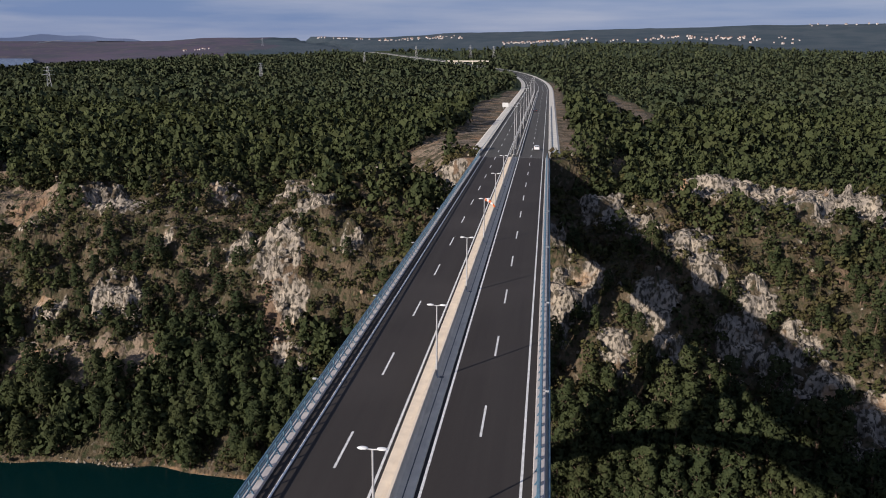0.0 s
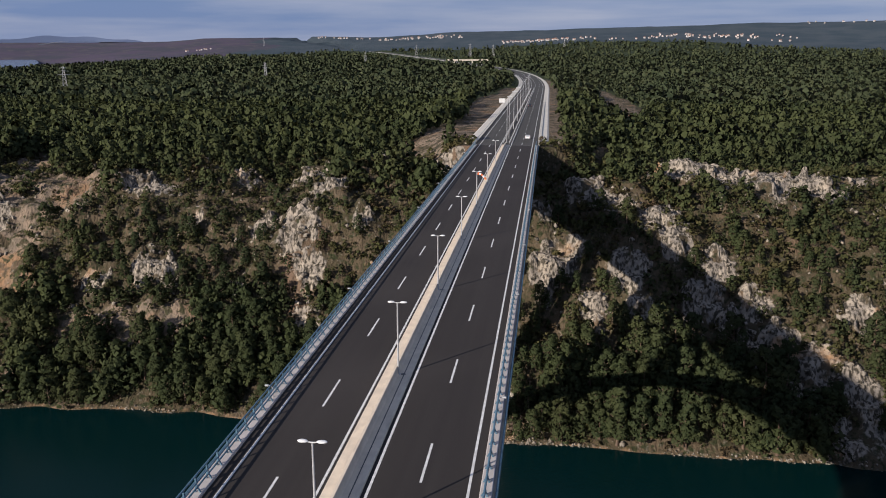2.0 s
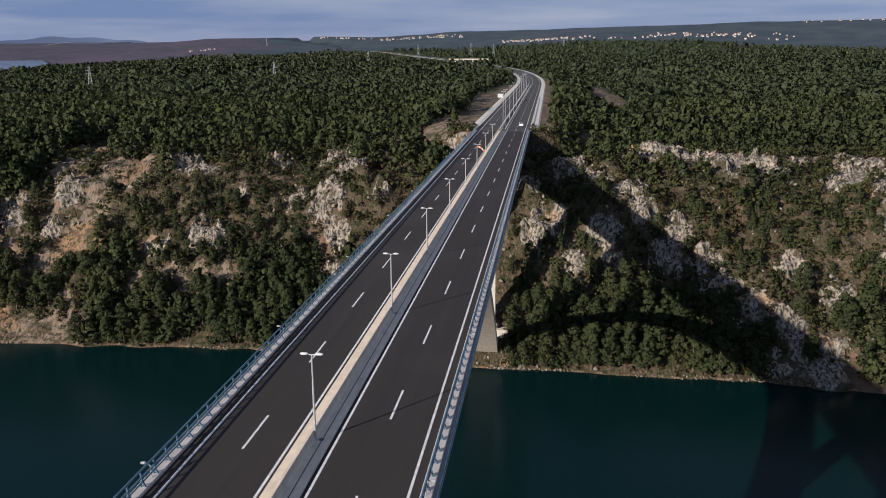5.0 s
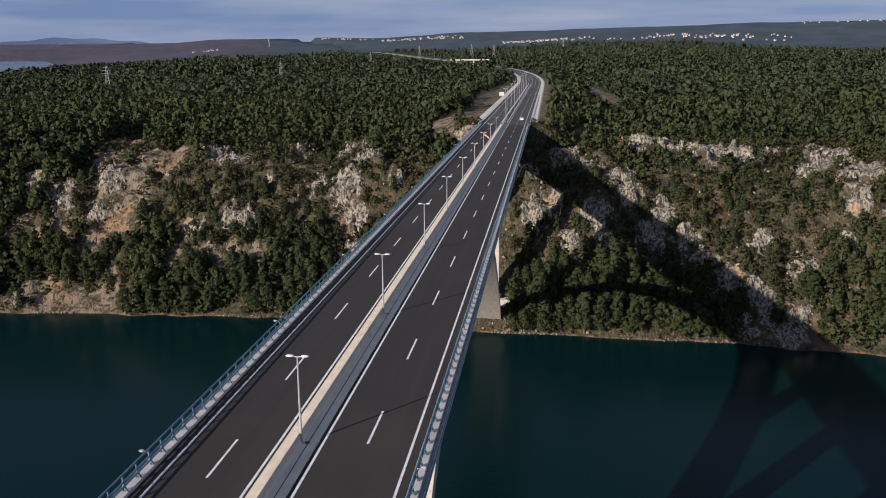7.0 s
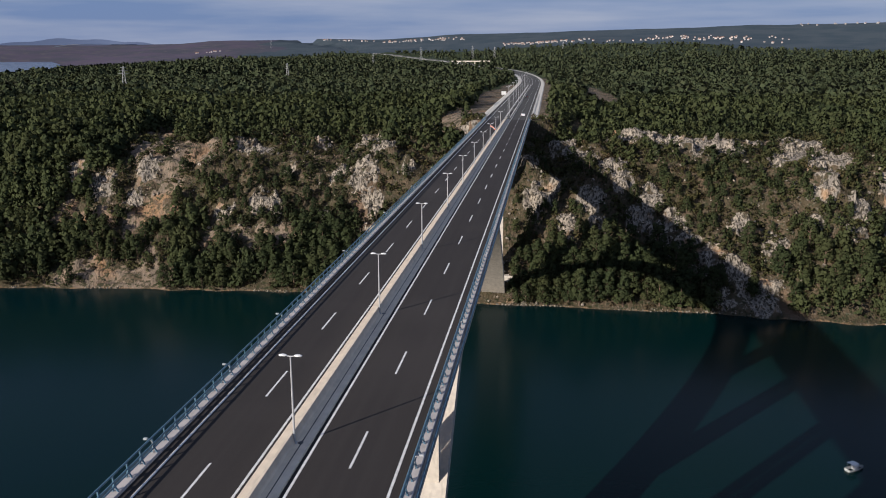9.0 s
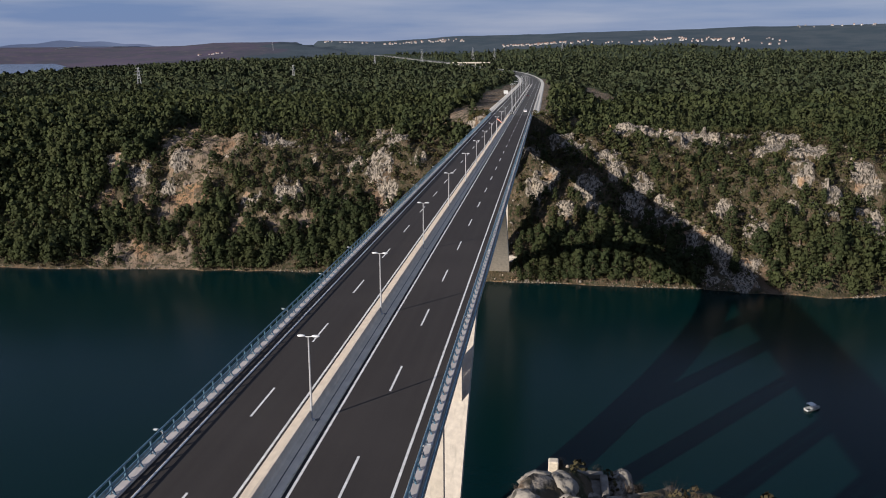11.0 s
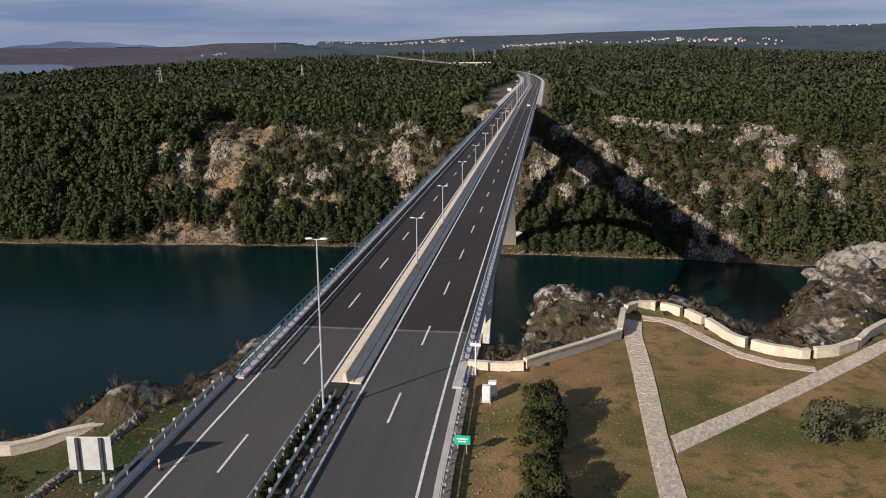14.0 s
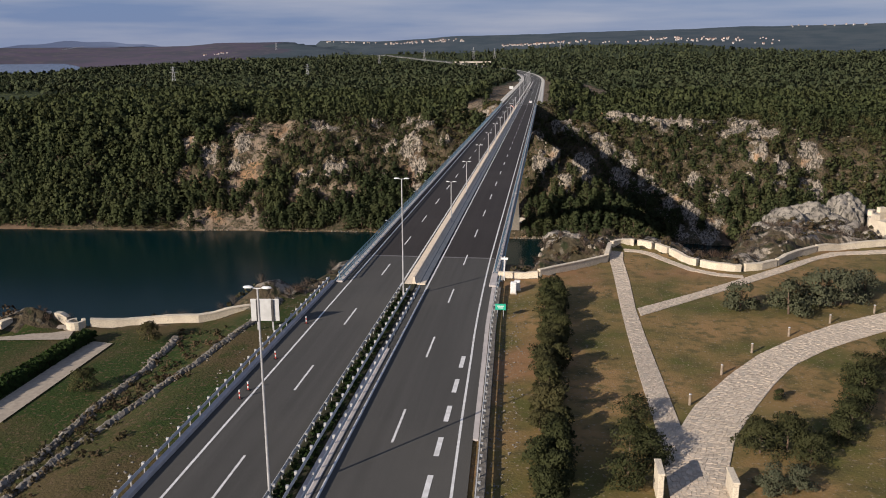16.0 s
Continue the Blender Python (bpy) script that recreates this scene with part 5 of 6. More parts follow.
# ---- paths ----
def paving(name, left, right, label, cell=0.32):
    """A paved path between two lines: a bed, and stones cut from a jittered grid."""
    n = 40
    L, R = np.array(resample(left, n)), np.array(resample(right, n))
    bed = tagged(new(name), label, "path", "stone paths", "structure")
    v, f = [], []
    for a, b in zip(L, R):
        for q in (a, b):
            v.append((*q, float(ground_z(*q)) + 0.03))
    for i in range(n - 1):
        f.append((2 * i, 2 * i + 1, 2 * i + 3, 2 * i + 2))
    mesh_object("bed", v, f, PATH_BED, bed)
    length = np.hypot(*np.diff((L + R) / 2, axis=0).T).sum()
    wide = np.hypot(*(R - L).T).mean()
    nu, nv = max(4, int(length / cell)), max(2, int(wide / cell))
    jit = rng.uniform(-0.43, 0.43, (nu + 1, nv + 1, 2))
    jit[:, 0, 1] = np.abs(jit[:, 0, 1]) * 0.4
    jit[:, -1, 1] = -np.abs(jit[:, -1, 1]) * 0.4
    t = np.linspace(0, 1, n)

    def at(i, j):
        u = np.clip((i + jit[i, j, 0]) / nu, 0, 1)
        w = (j + jit[i, j, 1]) / nv
        a = np.array([np.interp(u, t, L[:, 0]), np.interp(u, t, L[:, 1])])
        b = np.array([np.interp(u, t, R[:, 0]), np.interp(u, t, R[:, 1])])
        return a * (1 - w) + b * w

    grid = [[at(i, j) for j in range(nv + 1)] for i in range(nu + 1)]
    quads = []
    for i in range(nu):
        for j in range(nv):
            c = np.array([grid[i][j], grid[i + 1][j], grid[i + 1][j + 1], grid[i][j + 1]])
            m = c.mean(0)
            c = m + (c - m) * 0.9
            z = float(ground_z(*m)) + 0.03 + rng.uniform(0.03, 0.07)
            top = np.c_[c, np.full(4, z)]
            low = np.c_[m + (c - m) * 1.05, np.full(4, z - 0.08)]
            quads.append(top[::-1])
            for k in range(4):
                quads.append(np.array([top[k], top[(k + 1) % 4], low[(k + 1) % 4], low[k]])[::-1])
    v, f = [], []
    single = set(sorted(range(0, len(quads), 5), key=lambda k: quads[k][0][1])[:290])
    for k in range(0, len(quads), 5):
        top = quads[k][::-1]
        low = np.array([quads[k + 1 + j][::-1][3] for j in range(4)])
        n0 = 0 if k in single else len(v)
        block = [tuple(q) for q in top] + [tuple(q) for q in low]
        sides = [(n0 + 3, n0 + 2, n0 + 1, n0)] + [(n0 + j, n0 + (j + 1) % 4, n0 + 4 + (j + 1) % 4, n0 + 4 + j) for j in range(4)]
        if k in single:
            mesh_object("paving_stone", block, sides, PAVING, bed)
        else:
            v += block
            f += sides
    me = bpy.data.meshes.new("paving_stones")
    me.from_pydata(v, [], f)
    me.update()
    me.materials.append(PAVING)
    tagged(placed("paving_stones", me, bed), kind="stuff")
    return bed


paving("path", [(27.4, -141), (26.9, -147), (26.8, -157), (26.5, -171), (26.4, -180), (26.4, -192), (26.6, -208.5)], [(29.4, -142), (28.9, -147), (28.8, -158), (28.3, -171), (28.3, -180), (28.5, -192), (28.7, -205)], "pale stone-paved path crossing the lawn")
paving("path", [(28.5, -171.0), (36.2, -163.8), (45.2, -154.6), (53.7, -145.8), (60.8, -138.9), (70.2, -136)], [(28.6, -174.0), (34.8, -167.8), (43.4, -159.2), (51.5, -150.8), (57.7, -143.6), (62.2, -140.4), (72, -138.2)], "pale stone-paved path along the parapet wall")
paving("path", [(29.6, -139.6), (32.0, -140.2), (34.0, -142.0), (36.2, -146.8), (38.6, -151.0), (41.4, -153.2), (44.6, -154.2)], [(29.6, -141.6), (31.4, -141.8), (32.8, -143.2), (35.0, -147.6), (37.6, -152.2), (41.0, -154.8), (44.4, -155.6)], "narrow stone-paved strip at the foot of the parapet wall")
paving("path", [(26.0, -218), (26.4, -210), (28.4, -204.0), (30.3, -199.4), (34.9, -191.6), (39.2, -185.4), (44.2, -179.9), (50.4, -174.3), (57.7, -169.2), (72, -162)], [(30.2, -218), (30.7, -211.7), (32.7, -205), (35.9, -198.6), (38.8, -193.2), (41.9, -188.2), (46.2, -183.6), (50.0, -180.3), (54.9, -176.5), (75, -168)], "broad curving stone-paved path through the lawn", 0.34)
lane = mesh_object("path", [(-33.9, -185.4, 62.46), (-31.0, -185.8, 62.46), (-30.4, -206.4, 62.46), (-33.5, -203, 62.46)], [(0, 3, 2, 1)], PATH_BED)
lane.location.z = 0.06
tagged(lane, "plain pale concrete path beside a clipped hedge", "path", kind="structure")
terrace = mesh_object("terrace", [(-45.4, -180.8, 62.5), (-38.5, -180.2, 62.5), (-36.8, -185.2, 62.5), (-45.6, -186.5, 62.5)], [(0, 3, 2, 1)], PATH_BED)
terrace.location.z = 0.03
tagged(terrace, "paved terrace inside the crenellated wall", "terrace", kind="structure")


# ---- shrubs and trees of the south bank ----
DENSE = [crown(rng, 2200, 0.026, s, 16, 0.12) for s in (1.2, 1.5, 1.7)]
SHRUB_MESH = [quads_mesh("leaves", q, SHRUB) for q in DENSE]
ROW_MESH = [quads_mesh("leaves", crown(rng, 1500, 0.03, s, 14, 0.06), SHRUB) for s in (0.75, 0.9, 1.05)]
OLIVE_MESH = [quads_mesh("crown", crown(rng, 2600, 0.024, s, 18, 0.05), OLIVE) for s in (1.2, 1.4)]


def shrub(x, y, h, name, label, meshes, group, stem=True):
    ob = tagged(new(name), label, "tree" if "tree" in name else "shrub", group)
    ob.matrix_basis = Matrix.Translation((x, y, float(ground_z(x, y)) - 0.05)) @ Matrix.Rotation(rng.uniform(0, 6.28), 4, "Z") @ Matrix.Diagonal((h, h, h, 1))
    placed("crown" if "tree" in name else "leaves", meshes[rng.integers(0, len(meshes))], ob)
    if stem:
        placed("trunk", TRUNKS[rng.integers(0, 3)], ob)
    return ob


for k in range(74):
    y = -167.0 - 0.7 * k
    shrub(18.4 - 0.01 * k + rng.uniform(-1.0, 1.0), y, rng.uniform(1.2, 3.1), "shrub", "dark evergreen shrub in a row beside the motorway", ROW_MESH, "row of shrubs")
for x, y, h in ((25.0, -202.2, 2.2), (24.0, -208.4, 2.6), (25.4, -209.6, 2.4), (23.4, -213.4, 2.4), (34.0, -207.4, 2.8), (36.2, -206.6, 2.8), (37.4, -208.4, 2.4), (38.2, -197.0, 1.1), (40.6, -205.0, 2.2), (42.2, -202.6, 2.6), (43.8, -199.4, 2.6), (46.0, -194.8, 2.8), (47.4, -191.0, 2.6), (50.6, -187.0, 2.6)):
    shrub(x, y, h, "shrub", "round evergreen shrub on the dry lawn", SHRUB_MESH, "shrubs on the lawn")
for x, y, h in ((40.6, -170.6, 3.7), (46.0, -171.2, 4.4), (50.6, -167.6, 4.8), (53.4, -166.6, 4.4), (57.2, -163.6, 3.6), (66.0, -160.0, 4.4), (33.4, -213.2, 2.2), (35.2, -213.0, 2.0)):
    shrub(x, y, h, "olive_tree", "grey-green olive tree with a broad crown on the lawn", OLIVE_MESH, "olive trees")
for x, y, h in ((-27.4, -184.4, 2.2), (-27.1, -198.3, 2.2)):
    shrub(x, y, h, "shrub", "thin young shrub on the grass", SHRUB_MESH, "shrubs on the lawn")
hedge = tagged(new("hedge"), "long clipped dark green hedge along the path", "hedge")
leaves = rng.uniform(size=(2600, 3)) * np.array([1.4, 22.0, 1.1])
face = rng.integers(0, 3, 2600)
leaves[face == 0, 2] = 1.1
leaves[face == 1, 0] = 1.4
leaves[face == 2, 0] = 0.0
tilt = rng.normal(size=(2600, 2, 3)) * 0.16
q = np.stack([leaves - tilt[:, 0], leaves + tilt[:, 1], leaves + tilt[:, 0], leaves - tilt[:, 1]], 1)
way = np.array([(0, 0, 1), (1, 0, 0.2), (-1, 0, 0.2)])[face]
placed("leaves", quads_mesh("leaves", faced(q, way), HEDGE), hedge)
part("body", box_bm(0.08, 1.32, 0.05, 21.9, 0, 1.02, 0.1), SOIL, hedge)
hedge.matrix_basis = Matrix.Translation((-35.7, -206.5, 62.4)) @ Matrix.Rotation(radians(-1.5), 4, "Z")


# ---- furniture of the roadside ----
board = tagged(new("road_sign"), "large pale sign board seen from behind on two dark posts", "road sign")
part("panel", box_bm(-1.6, 1.6, -0.03, 0.03, 1.3, 3.9, 0.02), BOARD_BACK, board, "pale grey back of the panel")
for x in (-0.85, 0.85):
    part("post", box_bm(x - 0.12, x + 0.12, -0.2, -0.03, 1.25, 3.85, 0.01), DARK_STEEL, board)
    part("leg", box_bm(x - 0.09, x + 0.09, -0.18, -0.04, -0.4, 1.28, 0.01), POLE, board)
board.matrix_basis = pose(-13.9, -183.1, 63.6, 0, 0, 6)

sign = tagged(new("road_sign"), "small green road sign on two thin posts", "road sign")
part("panel", box_bm(-0.62, 0.62, -0.02, 0.02, 1.1, 1.85, 0.01), SIGN_TEAL, sign, "green sign face with plain white bars")
for z, w in ((1.58, 0.42), (1.36, 0.3)):
    part("lettering_bar", box_bm(-w, w, -0.026, -0.022, z - 0.05, z + 0.05), WHITE_PAINT, sign)
for x in (-0.35, 0.35):
    part("post", tube_bm([(x, 0.05, -0.3), (x, 0.05, 1.85)], [0.035, 0.035], 8), POLE, sign)
sign.matrix_basis = pose(12.2, -176.0, 63.75, 0, 0, 0)

cabinets = ((13.3, -165.5, 1.55), (13.75, -164.1, 1.4))
for x, y, h in cabinets:
    box_ = tagged(new("roadside_cabinet"), "white roadside equipment cabinet on the verge", "cabinet", "roadside cabinets")
    part("body", box_bm(-0.38, 0.38, -0.3, 0.3, 0.1, h, 0.05), WHITE_PAINT, box_)
    part("plinth", box_bm(-0.42, 0.42, -0.34, 0.34, -0.2, 0.1, 0.02), CONCRETE, box_)
    part("door", box_bm(-0.3, 0.3, -0.33, -0.3, 0.2, h - 0.15, 0.01), LAMP_WHITE, box_)
    box_.location = (x, y, float(ground_z(x, y)))
mast = tagged(new("mast"), "white measuring mast with a cross-piece by the bridge end", "mast")
part("pole", tube_bm([(0, 0, -0.3), (0, 0, 3.4)], [0.09, 0.07], 8), WHITE_PAINT, mast)
part("crosspiece", box_bm(-0.5, 0.5, -0.08, 0.08, 2.9, 3.2, 0.03), WHITE_PAINT, mast)
mast.location = (11.8, -159.6, 63.9)


def beacon(x, y):
    ob = tagged(new("warning_post"), "small red and white warning post on the road edge", "warning post", "warning posts")
    for k in range(4):
        part("band", tube_bm([(0, 0, 0.06 + 0.2 * k), (0, 0, 0.26 + 0.2 * k)], [0.07, 0.07], 8), RED_PAINT if k % 2 == 0 else WHITE_PAINT, ob)
    part("foot", box_bm(-0.2, 0.2, -0.2, 0.2, 0.0, 0.06, 0.02), RUBBER, ob)
    ob.location = (x, y, float(deck_z(y)))


for x, y in ((-9.7, -202.4), (-9.6, -200.5), (-9.7, -192.4), (-9.8, -181.1)):
    beacon(x, y)
for x, y in ((30.1, -198.9), (34.3, -191.4), (38.6, -185.0), (43.8, -179.3), (49.7, -174.2), (56.1, -169.8), (64, -165.4)):
    ob = tagged(new("bollard"), "short pale wooden bollard on the edge of the path", "bollard", "bollards along the path")
    part("post", tube_bm([(0, 0, -0.2), (0, 0, 0.95), (0, 0, 1.02)], [0.13, 0.12, 0.08], 10), TIMBER, ob)
    part("cap", tube_bm([(0, 0, 1.0), (0, 0, 1.06)], [0.13, 0.1], 10), GALVANISED, ob)
    ob.location = (x, y, float(ground_z(x, y)))
for x, y, h in ((25.4, -214.5, 2.0), (30.5, -214.0, 1.4)):
    gate = tagged(new("gate_pillar"), "pale dressed stone gate pillar at the path", "pillar", "gate pillars")
    part("shaft", box_bm(-0.2, 0.2, -1.1, 1.1, -0.4, h, 0.03), MASONRY, gate)
    part("capstone", box_bm(-0.25, 0.25, -1.15, 1.15, h, h + 0.15, 0.03), MASONRY, gate)
    gate.location = (x, y, float(ground_z(x, y)))

# ruined platform on the knoll
ruin = tagged(new("ruined_platform"), "low ruined stone platform with a stub pillar on the knoll", "ruin")
zr = 61.6
part("floor", box_bm(19.6, 24.2, -127.5, -123.4, zr - 3, zr, 0.05), RUBBLE, ruin)
part("pillar", box_bm(20.0, 20.8, -124.6, -123.8, zr, zr + 1.5, 0.08), MASONRY, ruin)
part("low_wall", box_bm(21.2, 24.3, -124.2, -123.6, zr, zr + 0.5, 0.08), RUBBLE, ruin)
part("low_wall", box_bm(24.0, 24.6, -127.4, -124.3, zr, zr + 0.6, 0.08), RUBBLE, ruin)
part("low_wall", box_bm(19.4, 20.0, -127.4, -125.0, zr, zr + 0.6, 0.08), RUBBLE, ruin)

# windsock on the median
sock = tagged(new("windsock"), "red and white windsock on a pole on the bridge median", "windsock")
part("pole", tube_bm([(0, 0, 0.1), (0, 0, 6.2)], [0.07, 0.045], 8), POLE, sock)
for k in range(5):
    a, b = k / 5, (k + 1) / 5
    p = lambda t: (0.1 + 1.8 * t, 0, 6.1 - 1.3 * t * t)
    part("band", tube_bm([p(a), p(b)], [0.3 - 0.14 * a, 0.3 - 0.14 * b], 10), ORANGE_CLOTH if k % 2 == 0 else WHITE_PAINT, sock)
sock.location = (-0.5, 136.5, float(deck_z(136.5)))

# median planting south of the bridge
xs = rng.uniform(-1.2, 0.1, 1500)
yy = rng.uniform(-300, SOUTH_END - 4, 1500)
me = quads_mesh("median_shrubs", planted(rng, LOW, xs, yy, road_line(yy)[1] - 0.1, rng.uniform(0.3, 0.62, 1500)), HEDGE)
tagged(placed("median_shrubs", me), "low dark green shrubs between the guardrails of the median", "shrubs", kind="stuff")
soil = sweep("median_bed", run(-330, SOUTH_END, 5), [(-1.6, 0.01), (-1.5, 0.1), (0.2, 0.1), (0.3, 0.01)], SOIL)
tagged(soil, "planted earth strip in the middle of the motorway", "median", kind="structure")
channel = sweep("median_channel", run(-330, SOUTH_END - 25, 5), [(0.35, 0.01), (0.37, 0.12), (0.8, 0.05), (1.05, 0.12), (1.3, 0.1), (1.32, 0.01)], KERB)
tagged(channel, "concrete drainage channel in the median", "gutter", kind="structure")


# ---- vehicles ----
def car(x, y, paint, label, big=1.0, turn=0):
    """A car with cabin, windows, wheels and lights; its front looks along +y."""
    ob = tagged(new("car"), label, "car", "cars on the motorway")
    prof = [(-2.15, 0.35), (-2.2, 0.75), (-2.0, 1.0), (-1.75, 1.4 * big), (-0.3, 1.48 * big), (0.55, 1.42 * big), (1.2, 0.98), (2.05, 0.85), (2.2, 0.6), (2.15, 0.35)]
    bm = bmesh.new()
    rows = []
    for s in (-1, -0.93, 0.93, 1):
        rows.append([bm.verts.new((s * (0.88 - (0.16 if z > 1.05 else 0)), yy, z - (0.05 if abs(s) == 1 and z > 1.05 else 0))) for yy, z in prof])
    for a, b in zip(rows, rows[1:]):
        for k in range(len(prof)):
            bm.faces.new((a[k], a[(k + 1) % len(prof)], b[(k + 1) % len(prof)], b[k]))
    bm.faces.new(rows[0][::-1])
    bm.faces.new(rows[-1])
    bmesh.ops.recalc_face_normals(bm, faces=bm.faces)
    body = part("body", bm, paint, ob)
    for y0, z0, y1, z1 in ((-1.98, 1.05, -1.78, 1.36 * big), (0.62, 1.36 * big, 1.14, 1.03)):
        v = [(-0.66, y0, z0), (0.66, y0, z0), (0.62, y1, z1), (-0.62, y1, z1)]
        d = -0.03 if y0 < 0 else 0.03
        mesh_object("window", [(a, b + d, c + 0.02) for a, b, c in v], [(0, 1, 2, 3)], GLASS_DARK, ob)
    for s in (-1, 1):
        mesh_object("window", [(s * 0.745, -1.6, 1.06), (s * 0.745, 0.95, 1.06), (s * 0.735, 0.5, 1.34 * big), (s * 0.735, -1.5, 1.34 * big)], [(0, 1, 2, 3)], GLASS_DARK, ob)
        for yy in (-1.35, 1.35):
            wheel = part("wheel", tube_bm([(s * 0.72, yy, 0.33), (s * 0.9, yy, 0.33)], [0.33, 0.33], 14), RUBBER, ob)
            part("rim", tube_bm([(s * 0.9, yy, 0.33), (s * 0.915, yy, 0.33)], [0.2, 0.19], 10), GALVANISED, wheel)
        part("headlight", box_bm(s * 0.62 - 0.16, s * 0.62 + 0.16, 2.14, 2.21, 0.62, 0.74, 0.02), LAMP_GLASS, ob)
        part("tail_light", box_bm(s * 0.66 - 0.13, s * 0.66 + 0.13, -2.22, -2.14, 0.72, 0.9, 0.02), RED_PAINT, ob)
    cx, cz = road_line(y)
    ob.matrix_basis = pose(float(cx) + x, y, float(cz), 0, 0, turn)
    return ob


car(6.9, 268, CAR_WHITE, "white hatchback driving north on the motorway")
car(3.4, 452, CAR_DARK, "dark car driving away on the motorway", 1.12)

# ---- boat ----
boat = tagged(new("boat"), "small white open motorboat on the river", "boat")
bm = bmesh.new()
rows = [[bm.verts.new((s * w, y, z)) for s, w, z in ((-1, 0.95 * k, 0.6), (-1, 0.7 * k, -0.1), (1, 0.7 * k, -0.1), (1, 0.95 * k, 0.6))] for y, k in ((-2.4, 0.85), (-1, 1.0), (1, 0.9), (2.7, 0.12))]
for a, b in zip(rows, rows[1:]):
    for k in range(3):
        bm.faces.new((a[k], b[k], b[k + 1], a[k + 1]))
bm.faces.new(rows[0])
bmesh.ops.solidify(bm, geom=bm.faces[:], thickness=0.08)
part("hull", bm, WHITE_PAINT, boat)
part("cabin", box_bm(-0.5, 0.5, -0.6, 0.9, 0.1, 1.1, 0.1), WHITE_PAINT, boat)
part("canopy", box_bm(-0.9, 0.9, -1.6, 0.4, 1.7, 1.8, 0.04), LAMP_WHITE, boat)
for x in (-0.8, 0.8):
    for y in (-1.5, 0.3):
        part("canopy_pole", tube_bm([(x, y, 0.5), (x, y, 1.7)], [0.03, 0.03], 6), POLE, boat)
boat.matrix_basis = pose(92.5, 33.0, 0.02, 0, 0, -60)


# ---- far things ----
def pylon(x, y, h):
    ob = tagged(new("power_pylon"), "grey steel lattice power pylon above the pine wood", "pylon", "power pylons")
    legs = [(-1, -1), (1, -1), (1, 1), (-1, 1)]
    w0, w1 = h * 0.09, h * 0.018
    at = lambda c, t: (c[0] * (w0 + (w1 - w0) * t), c[1] * (w0 + (w1 - w0) * t), h * t)
    for c in legs:
        part("leg", tube_bm([at(c, 0), at(c, 1)], [0.28, 0.18], 4), POLE, ob)
    for i in range(4):
        for k in range(8):
            a, b = legs[i], legs[(i + 1) % 4]
            p, q = (a, b) if k % 2 else (b, a)
            part("brace", tube_bm([at(p, k / 8), at(q, (k + 1) / 8)], [0.11, 0.11], 4), POLE, ob)
    for t, w in ((0.72, 0.2), (0.84, 0.16), (0.95, 0.12)):
        part("crossarm", tube_bm([(-h * w, 0, h * t), (0, 0, h * t + 0.5), (h * w, 0, h * t)], [0.12, 0.3, 0.12], 4), POLE, ob)
    ob.matrix_basis = pose(x, y, float(ground_z(x, y)) - 1, 0, 0, 35)


for x, y, h in ((-418, 664, 26), (-389, 1118, 27), (-484, 2204, 36), (-400, 2560, 44), (-235, 2600, 50), (-165, 2640, 42), (70, 3300, 40), (-1380, 3950, 40)):
    pylon(x, y, h)

over = tagged(new("overpass"), "pale concrete overpass crossing the motorway far off", "bridge")
part("deck", box_bm(-52, 52, -5, 5, 7.0, 9.0, 0.1), CONCRETE, over)
part("parapet", box_bm(-52, 52, -5.2, -4.8, 9.0, 10.2), CONCRETE, over)
part("parapet", box_bm(-52, 52, 4.8, 5.2, 9.0, 10.2), CONCRETE, over)
for x in (-32, -12, 12, 32):
    part("column", box_bm(x - 1.2, x + 1.2, -4, 4, -4, 7.0), CONCRETE, over)
cx, cz = road_line(2045.0)
over.matrix_basis = pose(float(cx) + 12, 2045, float(cz) - 2.2, 0, 0, 3)

panel = tagged(new("road_sign"), "large pale motorway sign panel beside the far road", "road sign")
part("panel", box_bm(-2.2, 2.2, -0.06, 0.06, 2.2, 5.4, 0.03), BOARD_BACK, panel)
for x in (-1.3, 1.3):
    part("post", box_bm(x - 0.1, x + 0.1, 0.06, 0.26, -3, 5.2), POLE, panel)
panel.location = (-14.6, 480, 61.6)
panel.scale = (0.8, 0.8, 0.8)

far_road = [(-2491, 3843), (-2500, 4010), (-2480, 4130), (-2420, 4210), (-2330, 4290), (-2244, 4370)]
v = [(x, y + o, float(ground_z(x, y + o)) + 4) for x, y in far_road for o in (-22, 22)]
tagged(mesh_object("road", v, [(2 * i, 2 * i + 1, 2 * i + 3, 2 * i + 2) for i in range(len(far_road) - 1)], VERGE), "pale far road along the edge of the plain", "road", kind="structure")
hut = tagged(new("hut"), "small pale flat-roofed hut in a forest clearing", "hut")
part("wall", box_bm(-2.5, 2.5, -2, 2, 0, 3, 0.05), WHITE_PAINT, hut)
part("roof", box_bm(-2.8, 2.8, -2.3, 2.3, 3, 3.3, 0.05), CONCRETE, hut)
hut.scale = (0.6, 0.6, 0.6)
hut.location = (21.0, 870, float(ground_z(21.0, 870)))
track = mesh_object("track", [(58, 470, 0), (63, 470, 0), (60, 560, 0), (44, 640, 0), (40, 640, 0), (55, 555, 0)], [(0, 1, 2, 5), (5, 2, 3, 4)], VERGE)
for q in track.data.vertices:
    q.co.z = float(ground_z(q.co.x, q.co.y)) + 0.7
tagged(track, "pale gravel track through a clearing in the wood", "track", kind="structure")


PLASTER = plain("far_plaster", (0.62, 0.58, 0.54), (0.4, 0.36, 0.33), 0.05, 0.9)


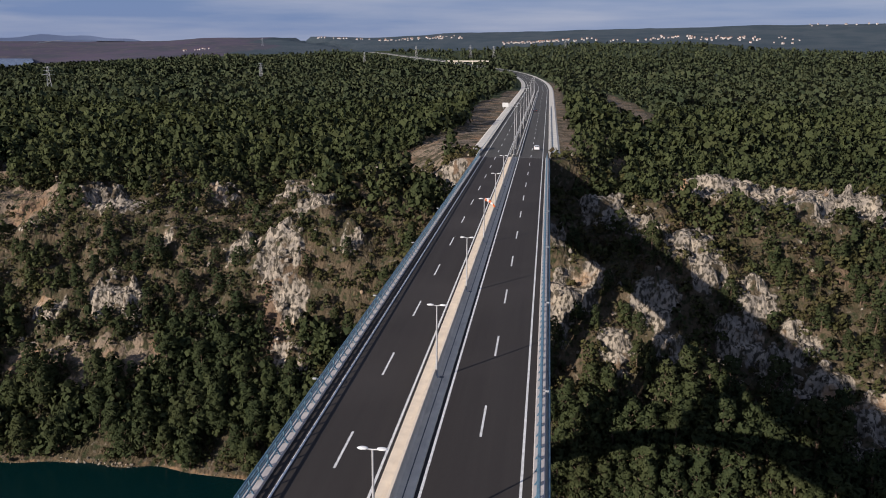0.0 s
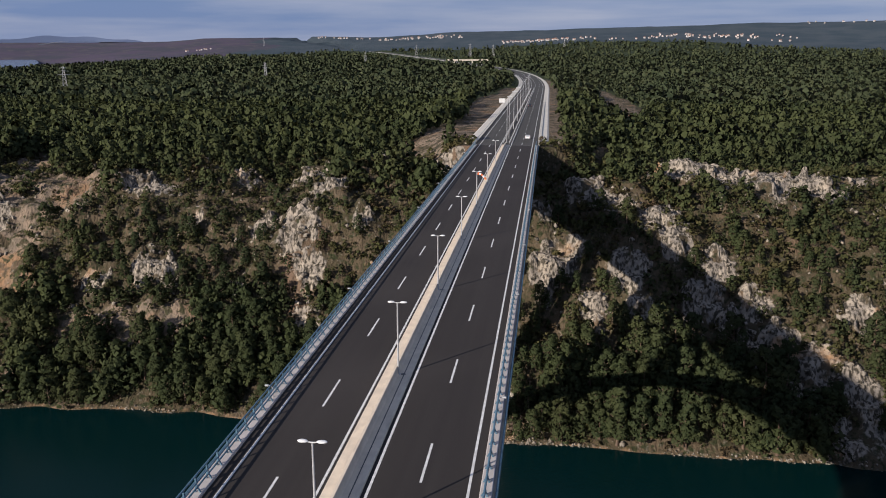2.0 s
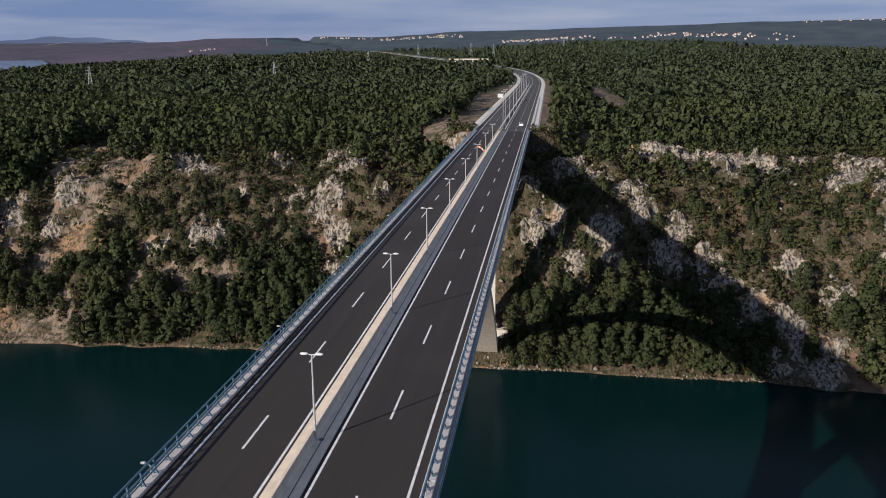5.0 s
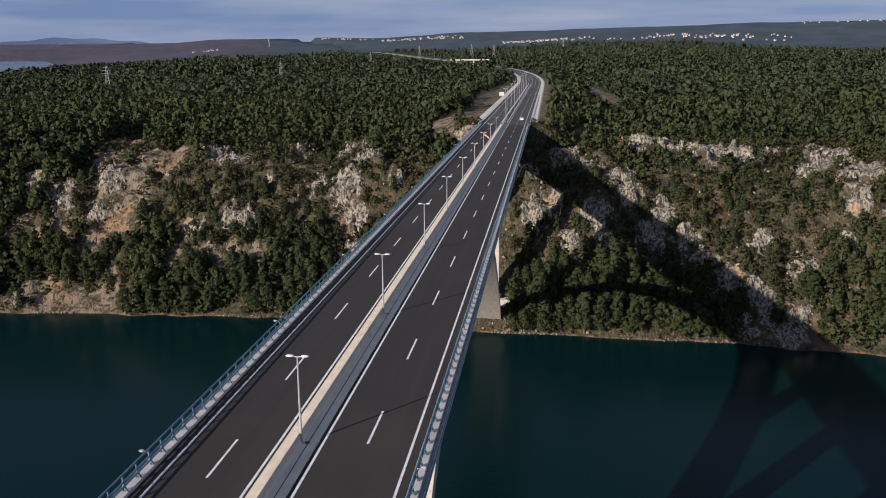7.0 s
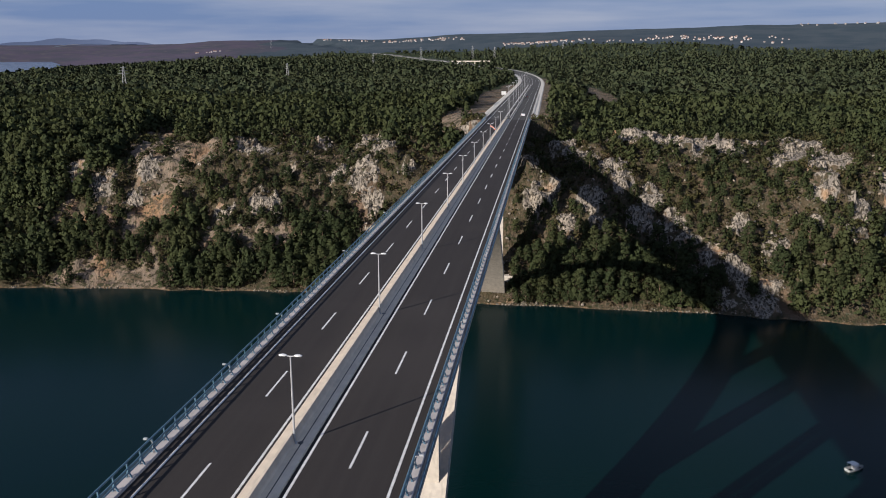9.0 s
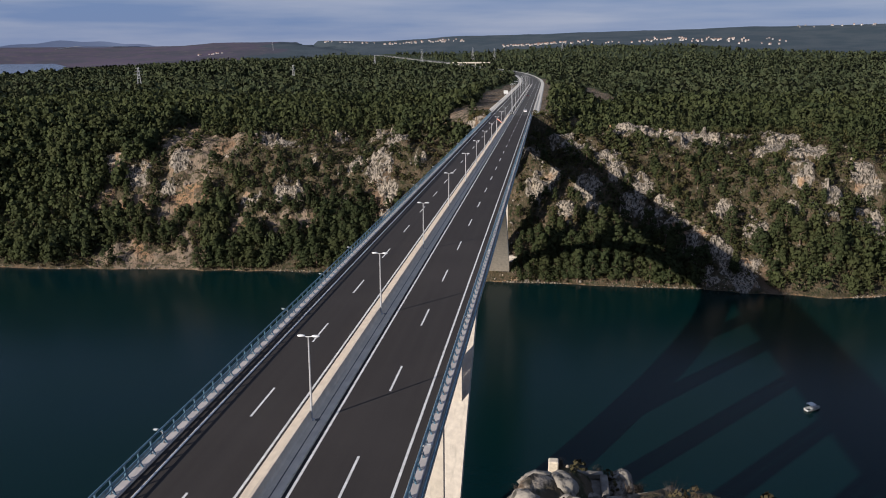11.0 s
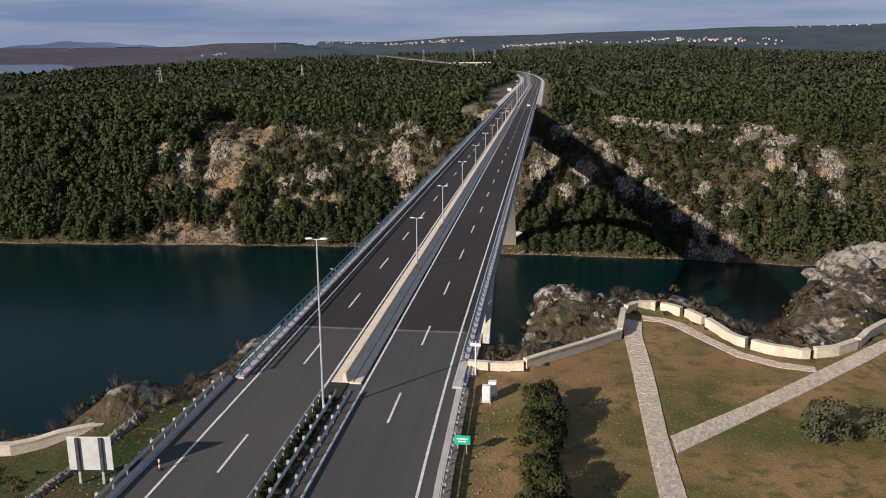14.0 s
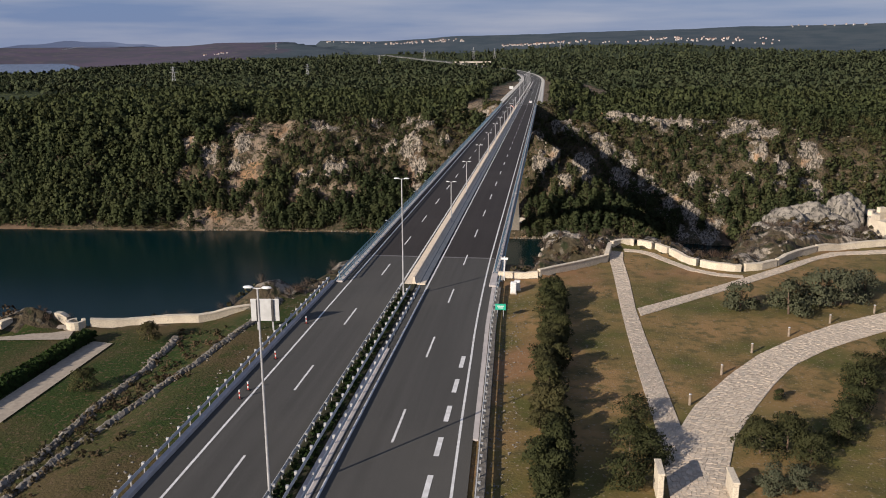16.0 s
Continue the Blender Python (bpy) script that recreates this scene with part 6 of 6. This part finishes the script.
def house_meshes():
    v = [(-1, -0.8, -0.6), (1, -0.8, -0.6), (1, 0.8, -0.6), (-1, 0.8, -0.6), (-1, -0.8, 1), (1, -0.8, 1), (1, 0.8, 1), (-1, 0.8, 1), (-1, 0, 1.5), (1, 0, 1.5)]
    w = mesh_object("wall", v, [(0, 1, 5, 4), (1, 2, 6, 9, 5), (2, 3, 7, 6), (3, 0, 4, 8, 7)], PLASTER)
    r = mesh_object("roof", [(-1.1, -0.95, 0.95), (1.1, -0.95, 0.95), (1.1, 0, 1.55), (-1.1, 0, 1.55), (-1.1, 0.95, 0.95), (1.1, 0.95, 0.95)], [(0, 1, 2, 3), (3, 2, 5, 4)], ROOF_TILE)
    win = mesh_object("window", [(-0.6, -0.81, 0.2), (-0.25, -0.81, 0.2), (-0.25, -0.81, 0.7), (-0.6, -0.81, 0.7), (0.25, -0.81, 0.2), (0.6, -0.81, 0.2), (0.6, -0.81, 0.7), (0.25, -0.81, 0.7)], [(0, 1, 2, 3), (4, 5, 6, 7)], GLASS_DARK)
    return w, r, win


model = tagged(new("house"), "far white house with a red tiled roof on the hillside", "house", "houses of the far villages")
for o in house_meshes():
    o.parent = model
# villages: bearing from and to (x / distance), distance from and to, houses
VILLAGES = [(-0.055, 0.025, 3830, 3960, 60), (-0.2, -0.1, 4340, 4500, 46), (-0.27, -0.21, 4560, 4640, 18), (0.03, 0.12, 3800, 3900, 16), (0.12, 0.28, 3880, 4150, 70), (0.26, 0.36, 4650, 4730, 14), (-0.42, -0.38, 3900, 4000, 8)]
first = True
for b0, b1, r0, r1, n in VILLAGES:
    for k in range(n):
        b, r = rng.uniform(b0, b1), rng.uniform(r0, r1)
        x, y = b * r, math.sqrt(1 - b * b) * r
        s = 3.4
        m = Matrix.Translation((x, y, float(ground_z(x, y)) + 3)) @ Matrix.Rotation(rng.uniform(-0.6, 0.6), 4, "Z")
        if first:
            model.scale = (s, s, s)
            model.matrix_basis = m @ Matrix.Diagonal((s, s, s, 1))
            first = False
        else:
            k = rng.uniform(0.7, 1.25)
            copy_thing(model, m @ Matrix.Diagonal((k, k, k, 1)))

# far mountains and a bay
# the ridge's blue is atmospheric haze painted as its base colour
k = Nodes("hazed_mountain", 1.0)
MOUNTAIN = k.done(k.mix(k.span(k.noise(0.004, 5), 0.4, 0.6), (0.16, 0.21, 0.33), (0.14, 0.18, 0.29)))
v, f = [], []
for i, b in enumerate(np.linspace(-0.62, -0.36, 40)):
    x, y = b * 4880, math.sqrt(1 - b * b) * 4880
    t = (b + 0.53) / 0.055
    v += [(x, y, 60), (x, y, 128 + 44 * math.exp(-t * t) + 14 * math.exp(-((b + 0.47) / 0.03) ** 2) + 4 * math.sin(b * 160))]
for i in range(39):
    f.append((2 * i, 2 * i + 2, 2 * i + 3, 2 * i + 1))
tagged(mesh_object("backdrop", v, f, MOUNTAIN), "far mountain ridge on the horizon, coloured blue for distance haze", "mountains", kind="structure")
edge = [(float(bay_edge(y)) + 30, y, 60.0) for y in (1150, 1240, 1390, 1720, 2340, 3400)]
# the bay's light base colour includes the sky it would mirror
k = Nodes("bay_water_sky_tint", 0.25)
BAY = k.done(k.mix(k.span(k.noise(0.004, 4), 0.4, 0.6), (0.05, 0.07, 0.1), (0.07, 0.085, 0.11)), k.noise(0.05, 4), 0.1, 1.0)
bay = mesh_object("bay", edge + [(-3900, 3400, 60.0), (-3900, 1150, 60.0)], [tuple(range(8))], BAY)
tagged(bay, "far grey-blue bay at the edge of the plain", "water", kind="structure")
